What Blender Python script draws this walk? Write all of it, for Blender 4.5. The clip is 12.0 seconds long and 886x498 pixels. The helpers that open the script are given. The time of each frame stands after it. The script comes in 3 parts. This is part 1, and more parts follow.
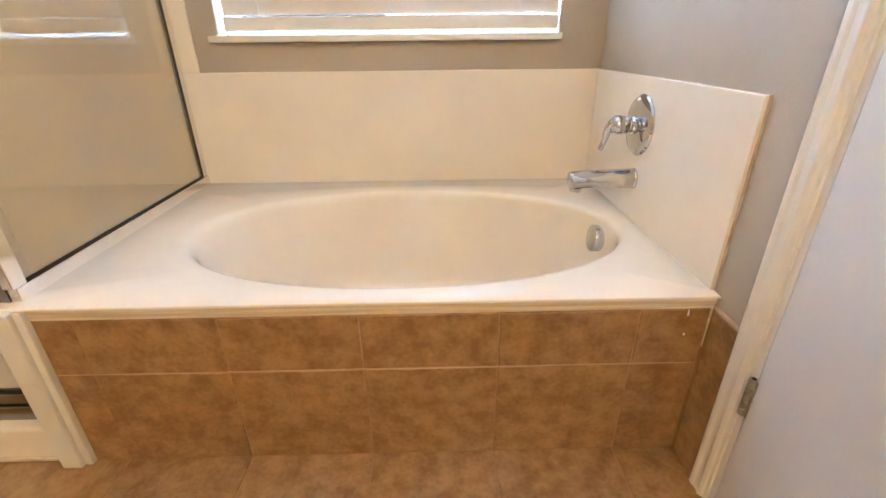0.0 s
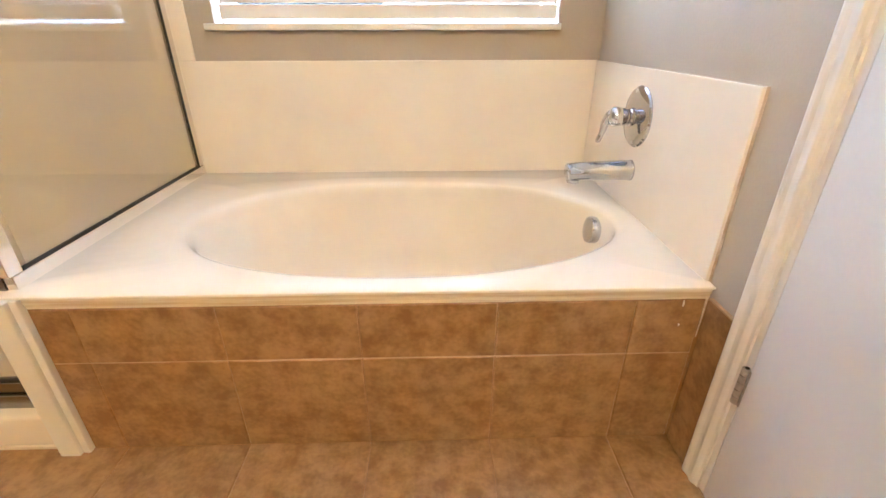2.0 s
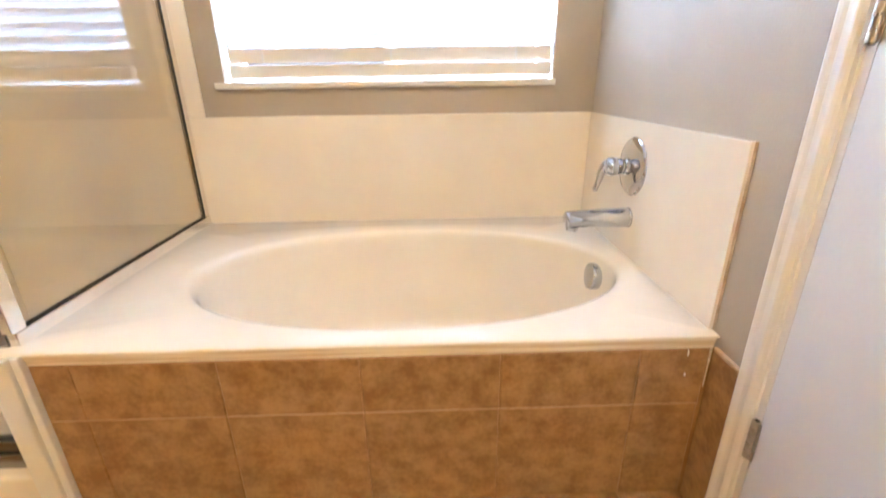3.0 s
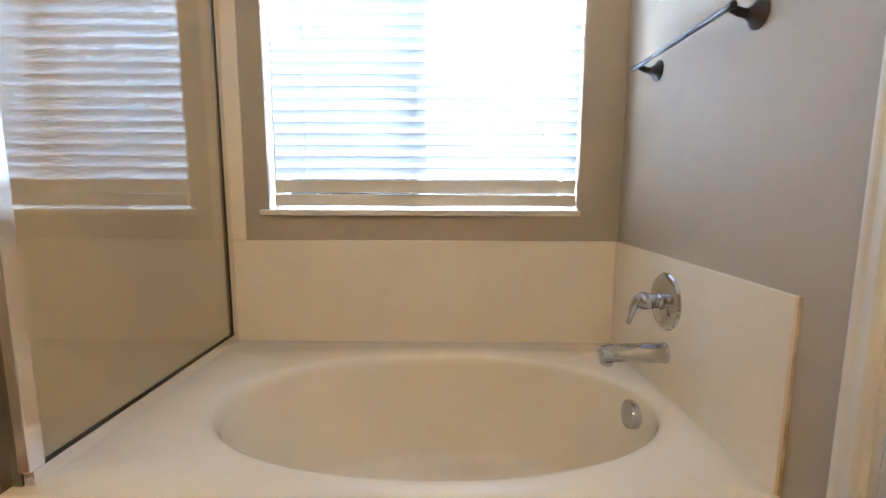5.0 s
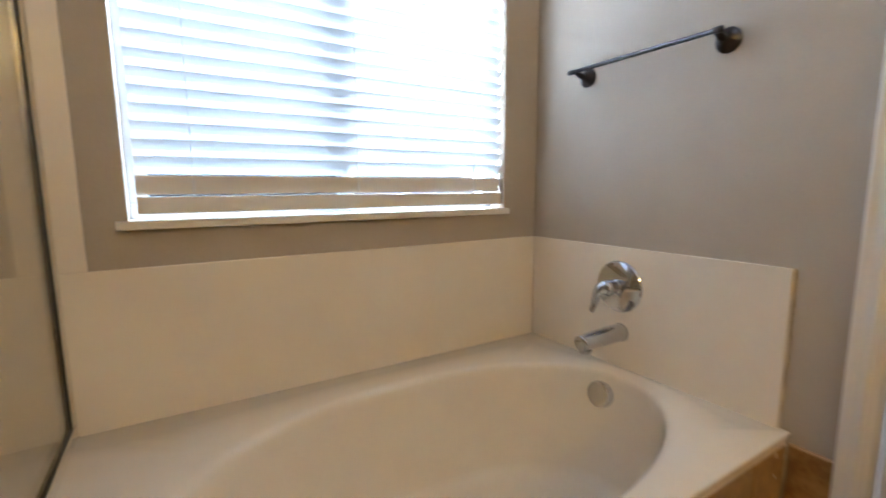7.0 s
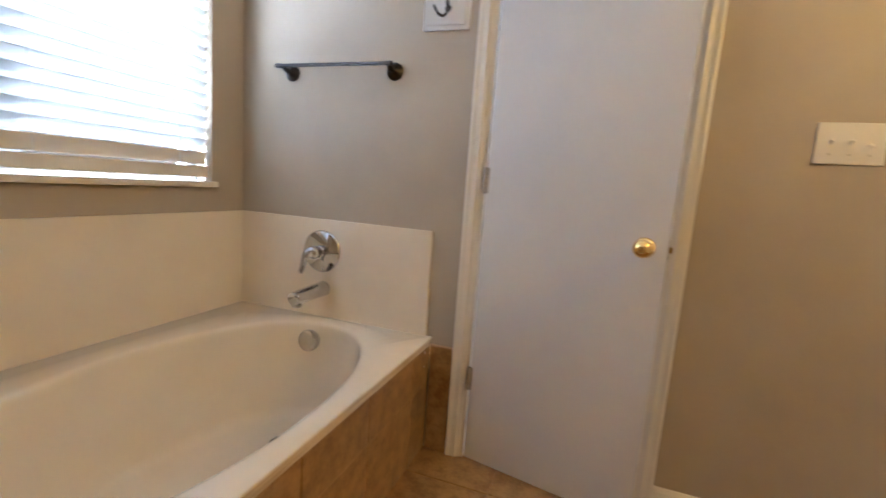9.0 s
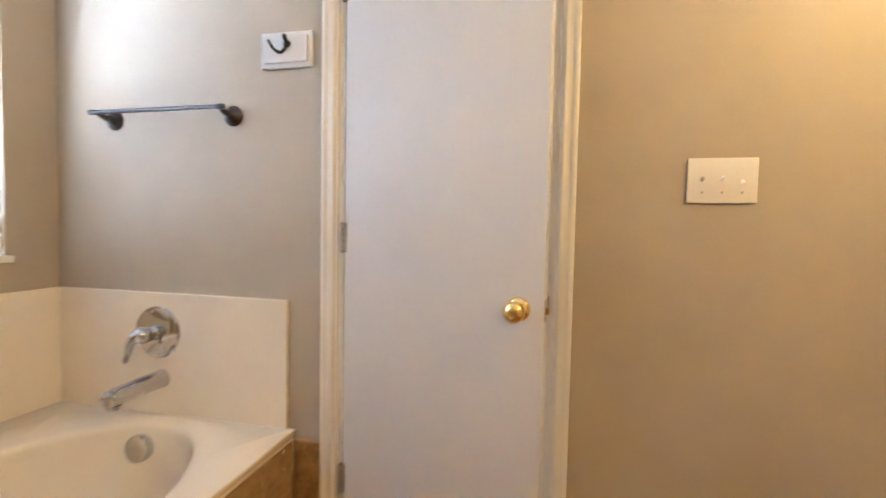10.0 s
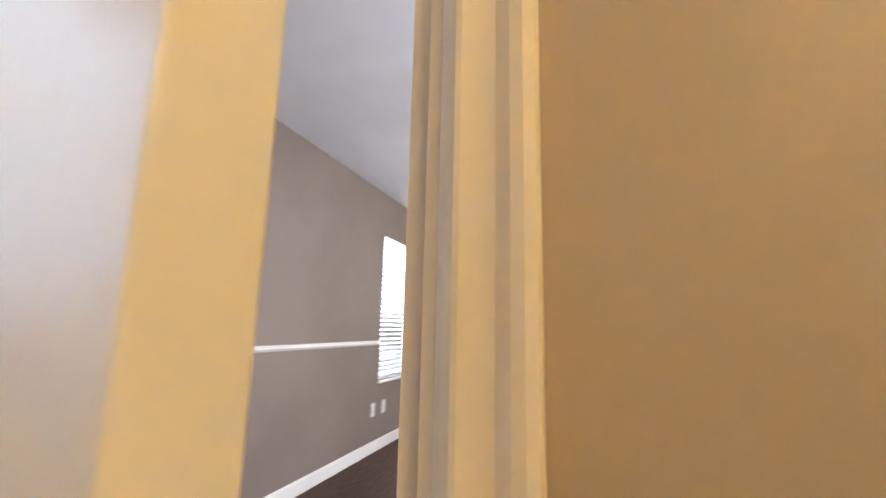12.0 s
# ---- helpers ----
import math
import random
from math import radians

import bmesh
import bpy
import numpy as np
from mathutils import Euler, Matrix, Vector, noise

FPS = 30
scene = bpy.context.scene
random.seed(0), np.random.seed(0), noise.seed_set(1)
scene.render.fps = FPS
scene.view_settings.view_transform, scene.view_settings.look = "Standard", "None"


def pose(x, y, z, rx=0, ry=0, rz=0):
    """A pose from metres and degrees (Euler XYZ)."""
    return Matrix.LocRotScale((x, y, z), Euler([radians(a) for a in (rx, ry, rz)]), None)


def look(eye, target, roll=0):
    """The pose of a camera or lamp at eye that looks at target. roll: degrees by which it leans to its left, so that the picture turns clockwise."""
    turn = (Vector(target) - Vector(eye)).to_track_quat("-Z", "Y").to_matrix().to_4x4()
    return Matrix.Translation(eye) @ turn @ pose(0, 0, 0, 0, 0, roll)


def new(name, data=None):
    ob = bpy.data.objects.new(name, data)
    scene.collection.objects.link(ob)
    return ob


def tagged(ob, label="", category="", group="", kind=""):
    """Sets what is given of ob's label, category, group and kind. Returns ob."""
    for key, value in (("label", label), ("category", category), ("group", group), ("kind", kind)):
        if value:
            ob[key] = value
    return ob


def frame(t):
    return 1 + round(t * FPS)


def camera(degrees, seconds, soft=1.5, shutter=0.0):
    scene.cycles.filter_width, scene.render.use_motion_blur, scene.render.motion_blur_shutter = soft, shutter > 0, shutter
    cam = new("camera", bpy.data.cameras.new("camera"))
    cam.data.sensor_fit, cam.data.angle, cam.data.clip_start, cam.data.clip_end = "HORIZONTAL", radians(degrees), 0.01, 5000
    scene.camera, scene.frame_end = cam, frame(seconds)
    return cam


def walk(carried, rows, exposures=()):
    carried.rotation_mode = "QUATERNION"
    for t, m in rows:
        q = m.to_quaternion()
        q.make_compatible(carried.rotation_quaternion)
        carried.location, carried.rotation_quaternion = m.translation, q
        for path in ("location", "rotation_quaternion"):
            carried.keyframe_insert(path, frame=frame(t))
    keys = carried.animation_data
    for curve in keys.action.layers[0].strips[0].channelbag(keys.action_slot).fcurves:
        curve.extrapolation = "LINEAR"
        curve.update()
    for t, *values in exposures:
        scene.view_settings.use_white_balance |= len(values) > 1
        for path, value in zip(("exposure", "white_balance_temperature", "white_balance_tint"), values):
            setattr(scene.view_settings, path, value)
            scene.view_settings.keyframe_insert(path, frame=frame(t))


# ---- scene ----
LENS = 90.3
cam = camera(LENS, 12.0, soft=1.5, shutter=0.5)
PATH = [
    (0, (-0.623, -0.787, 0.977), (-0.594, 1.022, 0.127), -0.6),
    (0.5, (-0.626, -0.784, 0.973), (-0.599, 1.009, 0.087), -0.2),
    (1, (-0.63, -0.79, 0.972), (-0.58, 1.011, 0.105), -0.3),
    (1.5, (-0.631, -0.791, 0.971), (-0.593, 1.007, 0.097), -0.1),
    (2, (-0.627, -0.792, 0.973), (-0.581, 1.004, 0.092), -0.1),
    (2.5, (-0.63, -0.794, 0.972), (-0.575, 1.006, 0.101), -0.4),
    (3, (-0.628, -0.792, 0.999), (-0.585, 1.077, 0.288), -0.8),
    (3.5, (-0.639, -0.799, 1.044), (-0.567, 1.163, 0.661), -0.9),
    (3.7, (-0.623, -0.797, 1.066), (-0.584, 1.186, 0.806), -1.4),
    (5.5, (-0.742, -0.742, 1.083), (-0.795, 1.239, 0.815), 0.9),
    (6, (-0.849, -0.554, 1.052), (-1.007, 1.439, 0.986), -0.3),
    (6.5, (-1.047, -0.423, 1.11), (-0.748, 1.552, 1.004), -0.4),
    (6.7, (-1.16, -0.411, 1.097), (-0.491, 1.465, 0.908), -0.8),
    (8.3, (-1.516, -0.375, 1.062), (0.105, 0.766, 0.800), 4.7),
    (8.5, (-1.554, -0.387, 1.060), (0.219, 0.501, 0.796), 5.1),
    (9, (-1.567, -0.527, 1.058), (0.305, 0.117, 0.771), 4.2),
    (9.5, (-1.494, -0.626, 1.094), (0.438, -0.199, 0.806), 1.2),
    (10, (-1.254, -0.719, 1.119), (0.697, -0.290, 1.025), 1.1),
    (10.5, (-1.005, -0.728, 1.110), (0.978, -0.480, 1.044), 1.2),
    (11, (-0.690, -0.764, 1.134), (1.308, -0.681, 1.088), 0.9),
    (11.2, (-0.533, -0.751, 1.163), (1.466, -0.701, 1.174), -0.9),
    (11.4, (-0.405, -0.760, 1.185), (1.586, -0.643, 1.328), 1.0),
]


def aim(x, y, z, yaw, pitch, roll):
    """A row's pose from the eye, the heading, the tilt and the lean."""
    a, b = radians(yaw + 90), radians(pitch)
    way = Vector((math.cos(a) * math.cos(b), math.sin(a) * math.cos(b), math.sin(b)))
    return look((x, y, z), Vector((x, y, z)) + way, roll)


LAST = [
    (11.6, aim(-0.323, -0.796, 1.172, -81.6, 8.7, 2.4)),
    (11.8, aim(-0.247, -0.826, 1.136, -76.6, 10.6, 2.5)),
    (12.0, aim(-0.198, -0.828, 1.092, -72.0, 10.1, 1.3)),
]
EXPOSURES = [
    (0.0, 0.42, 5050, 17), (0.6, 0.58, 5050, 17), (3.0, 0.68, 5050, 17), (3.7, 0.56, 5150, 16), (5.4, -0.57, 5350, 14),
    (6.5, -0.60, 5350, 14), (8.5, -0.72, 5480, 17), (9.5, -0.22, 5600, 17), (10.5, 0.06, 5650, 17), (11.4, 0.05, 5750, 16), (12.0, -0.05, 5850, 17),
]
walk(cam, [(t, look(e, g, r)) for t, e, g, r in PATH] + LAST, EXPOSURES)

# ---- world and lights ----
world = bpy.data.worlds.new("sky")
scene.world = world
world.use_nodes = True
sky = world.node_tree.nodes.new("ShaderNodeTexSky")
sky.sky_type, sky.sun_disc = "NISHITA", False
sky.sun_elevation, sky.sun_rotation = radians(48), radians(150)
background = world.node_tree.nodes["Background"]
world.node_tree.links.new(sky.outputs[0], background.inputs[0])
background.inputs[1].default_value = 0.15

sun = new("sun", bpy.data.lights.new("sun", "SUN"))
sun.data.energy, sun.data.angle, sun.data.color = 2.5, radians(0.5), (1.0, 0.95, 0.88)
sun.matrix_world = look((0, 0, 10), (3.0, 5.2, 3.4))


def area_lamp(name, eye, target, width, height, watts, colour):
    ob = new(name, bpy.data.lights.new(name, "AREA"))
    ob.data.shape, ob.data.size, ob.data.size_y = "RECTANGLE", width, height
    ob.data.energy, ob.data.color = watts, colour
    ob.matrix_world = look(eye, target)
    return ob


def bulb(name, x, y, z, watts, colour, radius=0.05):
    ob = new(name, bpy.data.lights.new(name, "POINT"))
    ob.data.energy, ob.data.color, ob.data.shadow_soft_size = watts, colour, radius
    ob.location = (x, y, z)
    return ob


# Daylight through the bathroom window (sky, and light thrown up by the ground outside) and the bedroom windows.
area_lamp("window_daylight", (-0.20, 2.00, 1.80), (-0.50, 0.97, 1.70), 0.9, 0.7, 800, (0.64, 0.80, 1.0))
area_lamp("window_skylight", (-0.60, 1.30, 2.14), (-0.60, 0.97, 2.10), 1.0, 0.18, 6000, (0.66, 0.82, 1.0))
area_lamp("ground_daylight", (-1.0, 1.70, 0.35), (-0.55, 1.0, 1.60), 1.2, 0.5, 350, (0.74, 0.87, 1.0))
area_lamp("bedroom_daylight", (4.35, 1.9, 0.60), (3.5, 0.9, 1.5), 0.9, 0.8, 1100, (0.86, 0.93, 1.0))
# Lamp in an unseen south window, added to brighten the bedroom ceiling.
area_lamp("bedroom_south_daylight", (2.2, -2.74, 1.25), (2.2, -1.2, 1.75), 1.3, 1.2, 125, (0.92, 0.95, 1.0))
# The vanity lamps stand on the wall behind the walker.
WARM = (1.0, 0.685, 0.21)
for k in range(3):
    bulb("vanity_lamp", -1.15 + 0.25 * k, -1.90, 2.08, 16.3, WARM)

# ---- materials ----


def node_material(name):
    m = bpy.data.materials.new(name)
    m.use_nodes = True
    t = m.node_tree
    return m, t, t.nodes["Principled BSDF"]


def surface(name, low, high, rough=0.5, metal=0.0, scale=8.0, fine=120.0, bump=0.05, vary=0.0, spread=0.12, coat=0.0, stretch=(1, 1, 1), detail=5.0):
    """A surface of two tones in cloudy patches, with fine grain, uneven gloss and relief."""
    m, t, b = node_material(name)
    n, link = t.nodes, t.links
    pos = n.new("ShaderNodeTexCoord")
    mapping = n.new("ShaderNodeMapping")
    mapping.inputs["Scale"].default_value = stretch
    link.new(pos.outputs["Object"], mapping.inputs["Vector"])
    big, small = n.new("ShaderNodeTexNoise"), n.new("ShaderNodeTexNoise")
    for tex, s, d in ((big, scale, detail), (small, fine, 3.0)):
        tex.inputs["Scale"].default_value, tex.inputs["Detail"].default_value = s, d
        link.new(mapping.outputs[0], tex.inputs["Vector"])
    add = n.new("ShaderNodeMath")
    add.operation = "MULTIPLY_ADD"
    link.new(small.outputs["Fac"], add.inputs[0])
    add.inputs[1].default_value = 0.22
    link.new(big.outputs["Fac"], add.inputs[2])
    value = add.outputs[0]
    if vary:
        info = n.new("ShaderNodeObjectInfo")
        shift = n.new("ShaderNodeMath")
        shift.operation = "MULTIPLY_ADD"
        link.new(info.outputs["Random"], shift.inputs[0])
        shift.inputs[1].default_value = vary
        link.new(value, shift.inputs[2])
        offset = n.new("ShaderNodeVectorMath")
        offset.operation = "MULTIPLY_ADD"
        link.new(info.outputs["Random"], offset.inputs[0])
        offset.inputs[1].default_value = (7.0, 13.0, 5.0)
        link.new(pos.outputs["Object"], offset.inputs[2])
        link.new(offset.outputs[0], mapping.inputs["Vector"])
        value = shift.outputs[0]
    ramp = n.new("ShaderNodeValToRGB")
    mid = 0.61 + vary / 2
    ramp.color_ramp.elements[0].position, ramp.color_ramp.elements[1].position = mid - spread, mid + spread
    ramp.color_ramp.elements[0].color, ramp.color_ramp.elements[1].color = (*low, 1), (*high, 1)
    link.new(value, ramp.inputs[0])
    link.new(ramp.outputs[0], b.inputs["Base Color"])
    gloss = n.new("ShaderNodeMapRange")
    gloss.inputs["To Min"].default_value, gloss.inputs["To Max"].default_value = rough * 0.85, min(1.0, rough * 1.15)
    link.new(big.outputs["Fac"], gloss.inputs["Value"])
    link.new(gloss.outputs[0], b.inputs["Roughness"])
    b.inputs["Metallic"].default_value = metal
    b.inputs["Coat Weight"].default_value = coat
    if bump:
        relief = n.new("ShaderNodeBump")
        relief.inputs["Strength"].default_value, relief.inputs["Distance"].default_value = bump, 0.002
        link.new(small.outputs["Fac"], relief.inputs["Height"])
        link.new(relief.outputs[0], b.inputs["Normal"])
    return m


PAINT = surface("greige_wall_paint", (0.40, 0.322, 0.228), (0.435, 0.353, 0.252), rough=0.52, scale=2.5, fine=170, bump=0.22)
CEIL = surface("ceiling_paint", (0.74, 0.73, 0.70), (0.78, 0.77, 0.75), rough=0.85, scale=3, fine=90, bump=0.3)
MARBLE = surface("almond_cultured_marble", (0.82, 0.708, 0.545), (0.865, 0.768, 0.615), rough=0.17, scale=3.0, fine=18, bump=0.02, spread=0.2)
TILE = surface("brown_stone_tile", (0.212, 0.099, 0.028), (0.37, 0.202, 0.068), rough=0.40, scale=20, fine=80, bump=0.14, vary=0.05, spread=0.17, detail=8)
GROUT = surface("sand_grout", (0.29, 0.145, 0.052), (0.37, 0.20, 0.08), rough=0.9, scale=14, fine=200, bump=0.4)
TRIM = surface("cream_trim_paint", (0.775, 0.72, 0.625), (0.80, 0.745, 0.65), rough=0.38, scale=4, fine=70, bump=0.03)
STRIP = surface("cream_wood_strip", (0.60, 0.44, 0.27), (0.78, 0.66, 0.48), rough=0.5, scale=5, fine=60, bump=0.2, stretch=(0.6, 8, 22))
STAIN = surface("brown_stained_caulk", (0.40, 0.25, 0.12), (0.72, 0.59, 0.43), rough=0.7, scale=14, fine=80, bump=0.2, spread=0.2)
PALEGROUT = surface("pale_grout_line", (0.43, 0.27, 0.14), (0.52, 0.35, 0.20), rough=0.9, scale=20, fine=150, bump=0.3)
DOORPAINT = surface("white_door_paint", (0.735, 0.72, 0.70), (0.775, 0.76, 0.74), rough=0.40, scale=2.5, fine=110, bump=0.10)
CHROME = surface("chrome", (0.52, 0.52, 0.54), (0.60, 0.60, 0.62), rough=0.045, metal=1.0, scale=6, bump=0.0)
BRASS = surface("polished_brass", (0.78, 0.52, 0.17), (0.86, 0.61, 0.24), rough=0.12, metal=1.0, scale=9, bump=0.0)
BRONZE = surface("oil_rubbed_bronze", (0.016, 0.012, 0.011), (0.035, 0.025, 0.02), rough=0.30, metal=0.4, scale=20, bump=0.03)
STEEL = surface("hinge_steel", (0.42, 0.38, 0.31), (0.55, 0.50, 0.42), rough=0.35, metal=1.0, scale=30, bump=0.05)
ALUMINIUM = surface("satin_aluminium", (0.27, 0.265, 0.26), (0.36, 0.35, 0.34), rough=0.22, metal=1.0, scale=3, fine=60, bump=0.03, stretch=(1, 1, 0.05))
BRIGHTMETAL = surface("bright_anodised_frame", (0.80, 0.77, 0.73), (0.86, 0.83, 0.79), rough=0.16, metal=1.0, scale=4, bump=0.03)
RUBBER_AND_GAP = surface("black_rubber_and_gap_shade", (0.012, 0.010, 0.009), (0.02, 0.017, 0.015), rough=0.6, scale=20, bump=0.05)
PLASTIC = surface("ivory_switch_plastic", (0.77, 0.72, 0.65), (0.80, 0.75, 0.68), rough=0.3, scale=6, bump=0.02)
VINYL = surface("white_window_vinyl", (0.76, 0.77, 0.77), (0.80, 0.81, 0.81), rough=0.4, scale=4, bump=0.02)
CORD = surface("white_cord", (0.74, 0.72, 0.68), (0.80, 0.78, 0.74), rough=0.8, scale=60, bump=0.1)
CARPETWOOD = surface("dark_wood_floor", (0.035, 0.016, 0.008), (0.10, 0.046, 0.022), rough=0.75, scale=4, fine=50, bump=0.06, vary=0.1, stretch=(2, 14, 1))
BEDWALL = surface("taupe_bedroom_paint", (0.215, 0.165, 0.12), (0.245, 0.19, 0.14), rough=0.6, scale=2.5, fine=150, bump=0.2)
OUTSIDE = surface("outside_backdrop_brown", (0.30, 0.25, 0.20), (0.40, 0.34, 0.28), rough=0.9, scale=3, fine=40, bump=0.2, stretch=(8, 8, 0.5))
SOIL = surface("outside_ground", (0.16, 0.15, 0.09), (0.24, 0.22, 0.13), rough=1.0, scale=2, fine=30, bump=0.3)


def slat_material():
    m, t, b = node_material("white_blind_slat")
    b.inputs["Base Color"].default_value = (0.80, 0.785, 0.75, 1)
    b.inputs["Roughness"].default_value = 0.38
    glow = t.nodes.new("ShaderNodeBsdfTranslucent")
    glow.inputs["Color"].default_value = (0.80, 0.80, 0.78, 1)
    grain = t.nodes.new("ShaderNodeTexNoise")
    grain.inputs["Scale"].default_value = 40
    relief = t.nodes.new("ShaderNodeBump")
    relief.inputs["Strength"].default_value, relief.inputs["Distance"].default_value = 0.05, 0.001
    t.links.new(grain.outputs["Fac"], relief.inputs["Height"])
    t.links.new(relief.outputs[0], b.inputs["Normal"])
    mix = t.nodes.new("ShaderNodeMixShader")
    mix.inputs[0].default_value = 0.72
    t.links.new(b.outputs[0], mix.inputs[1])
    t.links.new(glow.outputs[0], mix.inputs[2])
    t.links.new(mix.outputs[0], t.nodes["Material Output"].inputs[0])
    return m


def glass_material(name, tint, clear):
    """A thin pane: clear with a mirror's share that grows at a slant."""
    m = bpy.data.materials.new(name)
    m.use_nodes = True
    t = m.node_tree
    t.nodes.remove(t.nodes["Principled BSDF"])
    see, gloss = t.nodes.new("ShaderNodeBsdfTransparent"), t.nodes.new("ShaderNodeBsdfGlossy")
    see.inputs[0].default_value = (*tint, 1)
    gloss.inputs["Roughness"].default_value = 0.015
    slant = t.nodes.new("ShaderNodeLayerWeight")
    slant.inputs["Blend"].default_value = 0.5
    steep = t.nodes.new("ShaderNodeMath")
    steep.operation = "POWER"
    t.links.new(slant.outputs["Facing"], steep.inputs[0])
    steep.inputs[1].default_value = 3.5
    edge = t.nodes.new("ShaderNodeMath")
    edge.operation = "MULTIPLY_ADD"
    t.links.new(steep.outputs[0], edge.inputs[0])
    edge.inputs[1].default_value, edge.inputs[2].default_value = 0.8, clear
    mix = t.nodes.new("ShaderNodeMixShader")
    t.links.new(edge.outputs[0], mix.inputs[0])
    t.links.new(see.outputs[0], mix.inputs[1])
    t.links.new(gloss.outputs[0], mix.inputs[2])
    t.links.new(mix.outputs[0], t.nodes["Material Output"].inputs[0])
    return m


def screen_material():
    """Insect mesh: fine dark threads with light between them."""
    m = bpy.data.materials.new("insect_mesh")
    m.use_nodes = True
    t = m.node_tree
    b = t.nodes["Principled BSDF"]
    b.inputs["Base Color"].default_value = (0.05, 0.055, 0.06, 1)
    b.inputs["Roughness"].default_value = 0.7
    see = t.nodes.new("ShaderNodeBsdfTransparent")
    mix = t.nodes.new("ShaderNodeMixShader")
    mix.inputs[0].default_value = 0.62
    t.links.new(see.outputs[0], mix.inputs[1])
    t.links.new(b.outputs[0], mix.inputs[2])
    t.links.new(mix.outputs[0], t.nodes["Material Output"].inputs[0])
    return m


SLAT = slat_material()
GLASS = glass_material("window_glass", (0.97, 0.98, 0.98), 0.03)
SHOWERGLASS = glass_material("shower_glass", (0.975, 0.97, 0.95), 0.09)
SCREEN = screen_material()

# ---- mesh helpers ----


def part(name, bm, material, parent=None, label=""):
    """Links a bmesh as one mesh object, under a thing or a part."""
    bmesh.ops.recalc_face_normals(bm, faces=bm.faces)
    me = bpy.data.meshes.new(name)
    bm.to_mesh(me)
    bm.free()
    me.materials.append(material)
    ob = new(name, me)
    ob.parent = parent
    if label:
        ob["label"] = label
    return ob


def smooth(ob, angle=40):
    ob.data.polygons.foreach_set("use_smooth", [True] * len(ob.data.polygons))
    ob.data.set_sharp_from_angle(angle=radians(angle))
    return ob


def thing(name, x, y, z, label, category, group="", kind=""):
    ob = new(name)
    ob.empty_display_size = 0.05
    ob.location = (x, y, z)
    return tagged(ob, label, category, group, kind)


def add_box(bm, x0, y0, z0, x1, y1, z1, bevel=0.0, steps=2):
    r = bmesh.ops.create_cube(bm, size=1.0)
    vs = r["verts"]
    for v in vs:
        v.co = Vector(((x0 + x1) / 2 + v.co.x * (x1 - x0), (y0 + y1) / 2 + v.co.y * (y1 - y0), (z0 + z1) / 2 + v.co.z * (z1 - z0)))
    if bevel:
        edges = list({e for v in vs for e in v.link_edges})
        bmesh.ops.bevel(bm, geom=edges, offset=bevel, segments=steps, profile=0.6, affect="EDGES")
    return bm


def boxes(*items, bevel=0.0, steps=2):
    bm = bmesh.new()
    for it in items:
        add_box(bm, *it, bevel=bevel, steps=steps)
    return bm


def lathe(profile, at, axis, steps=40, squash=1.0):
    """Turns (radius, distance along axis) pairs round an axis through at."""
    bm = bmesh.new()
    axis = Vector(axis).normalized()
    u = axis.orthogonal().normalized()
    w = axis.cross(u)
    at = Vector(at)
    rings = []
    for r, d in profile:
        if r < 1e-6:
            rings.append([bm.verts.new(at + axis * d)])
            continue
        rings.append([bm.verts.new(at + axis * d + (u * math.cos(2 * math.pi * k / steps) + w * math.sin(2 * math.pi * k / steps) * squash) * r) for k in range(steps)])
    for a, b in zip(rings, rings[1:]):
        for k in range(steps):
            j = (k + 1) % steps
            if len(a) == 1 and len(b) == 1:
                continue
            if len(a) == 1:
                bm.faces.new((a[0], b[k], b[j]))
            elif len(b) == 1:
                bm.faces.new((a[k], a[j], b[0]))
            else:
                bm.faces.new((a[k], a[j], b[j], b[k]))
    for ring, ends in ((rings[0], profile[0]), (rings[-1], profile[-1])):
        if len(ring) > 2:
            bm.faces.new(ring)
    return bm


def sweep(points, radii, steps=14, flat=(1.0, 1.0), side=(0, 1, 0), caps=True):
    """A tube through points, with a radius at each; flat squashes the section across and along side."""
    bm = bmesh.new()
    pts = [Vector(p) for p in points]
    side = Vector(side).normalized()
    rings = []
    for i, p in enumerate(pts):
        way = (pts[min(i + 1, len(pts) - 1)] - pts[max(i - 1, 0)]).normalized()
        s = (side - way * side.dot(way)).normalized()
        n = way.cross(s)
        r = radii[i] if isinstance(radii, (list, tuple)) else radii
        rings.append([bm.verts.new(p + (s * math.cos(2 * math.pi * k / steps) * flat[0] + n * math.sin(2 * math.pi * k / steps) * flat[1]) * r) for k in range(steps)])
    for a, b in zip(rings, rings[1:]):
        for k in range(steps):
            j = (k + 1) % steps
            bm.faces.new((a[k], a[j], b[j], b[k]))
    if caps:
        bm.faces.new(rings[0])
        bm.faces.new(rings[-1])
    return bm


def curve_points(control, count=16):
    """Points along a smooth line through the control points."""
    c = [Vector(p) for p in control]
    c = [2 * c[0] - c[1]] + c + [2 * c[-1] - c[-2]]
    out = []
    for i in range(1, len(c) - 2):
        for k in range(count):
            s = k / count
            out.append(0.5 * (2 * c[i] + (c[i + 1] - c[i - 1]) * s + (2 * c[i - 1] - 5 * c[i] + 4 * c[i + 1] - c[i + 2]) * s * s + (3 * c[i] - c[i - 1] - 3 * c[i + 1] + c[i + 2]) * s ** 3))
    return out + [c[-2]]


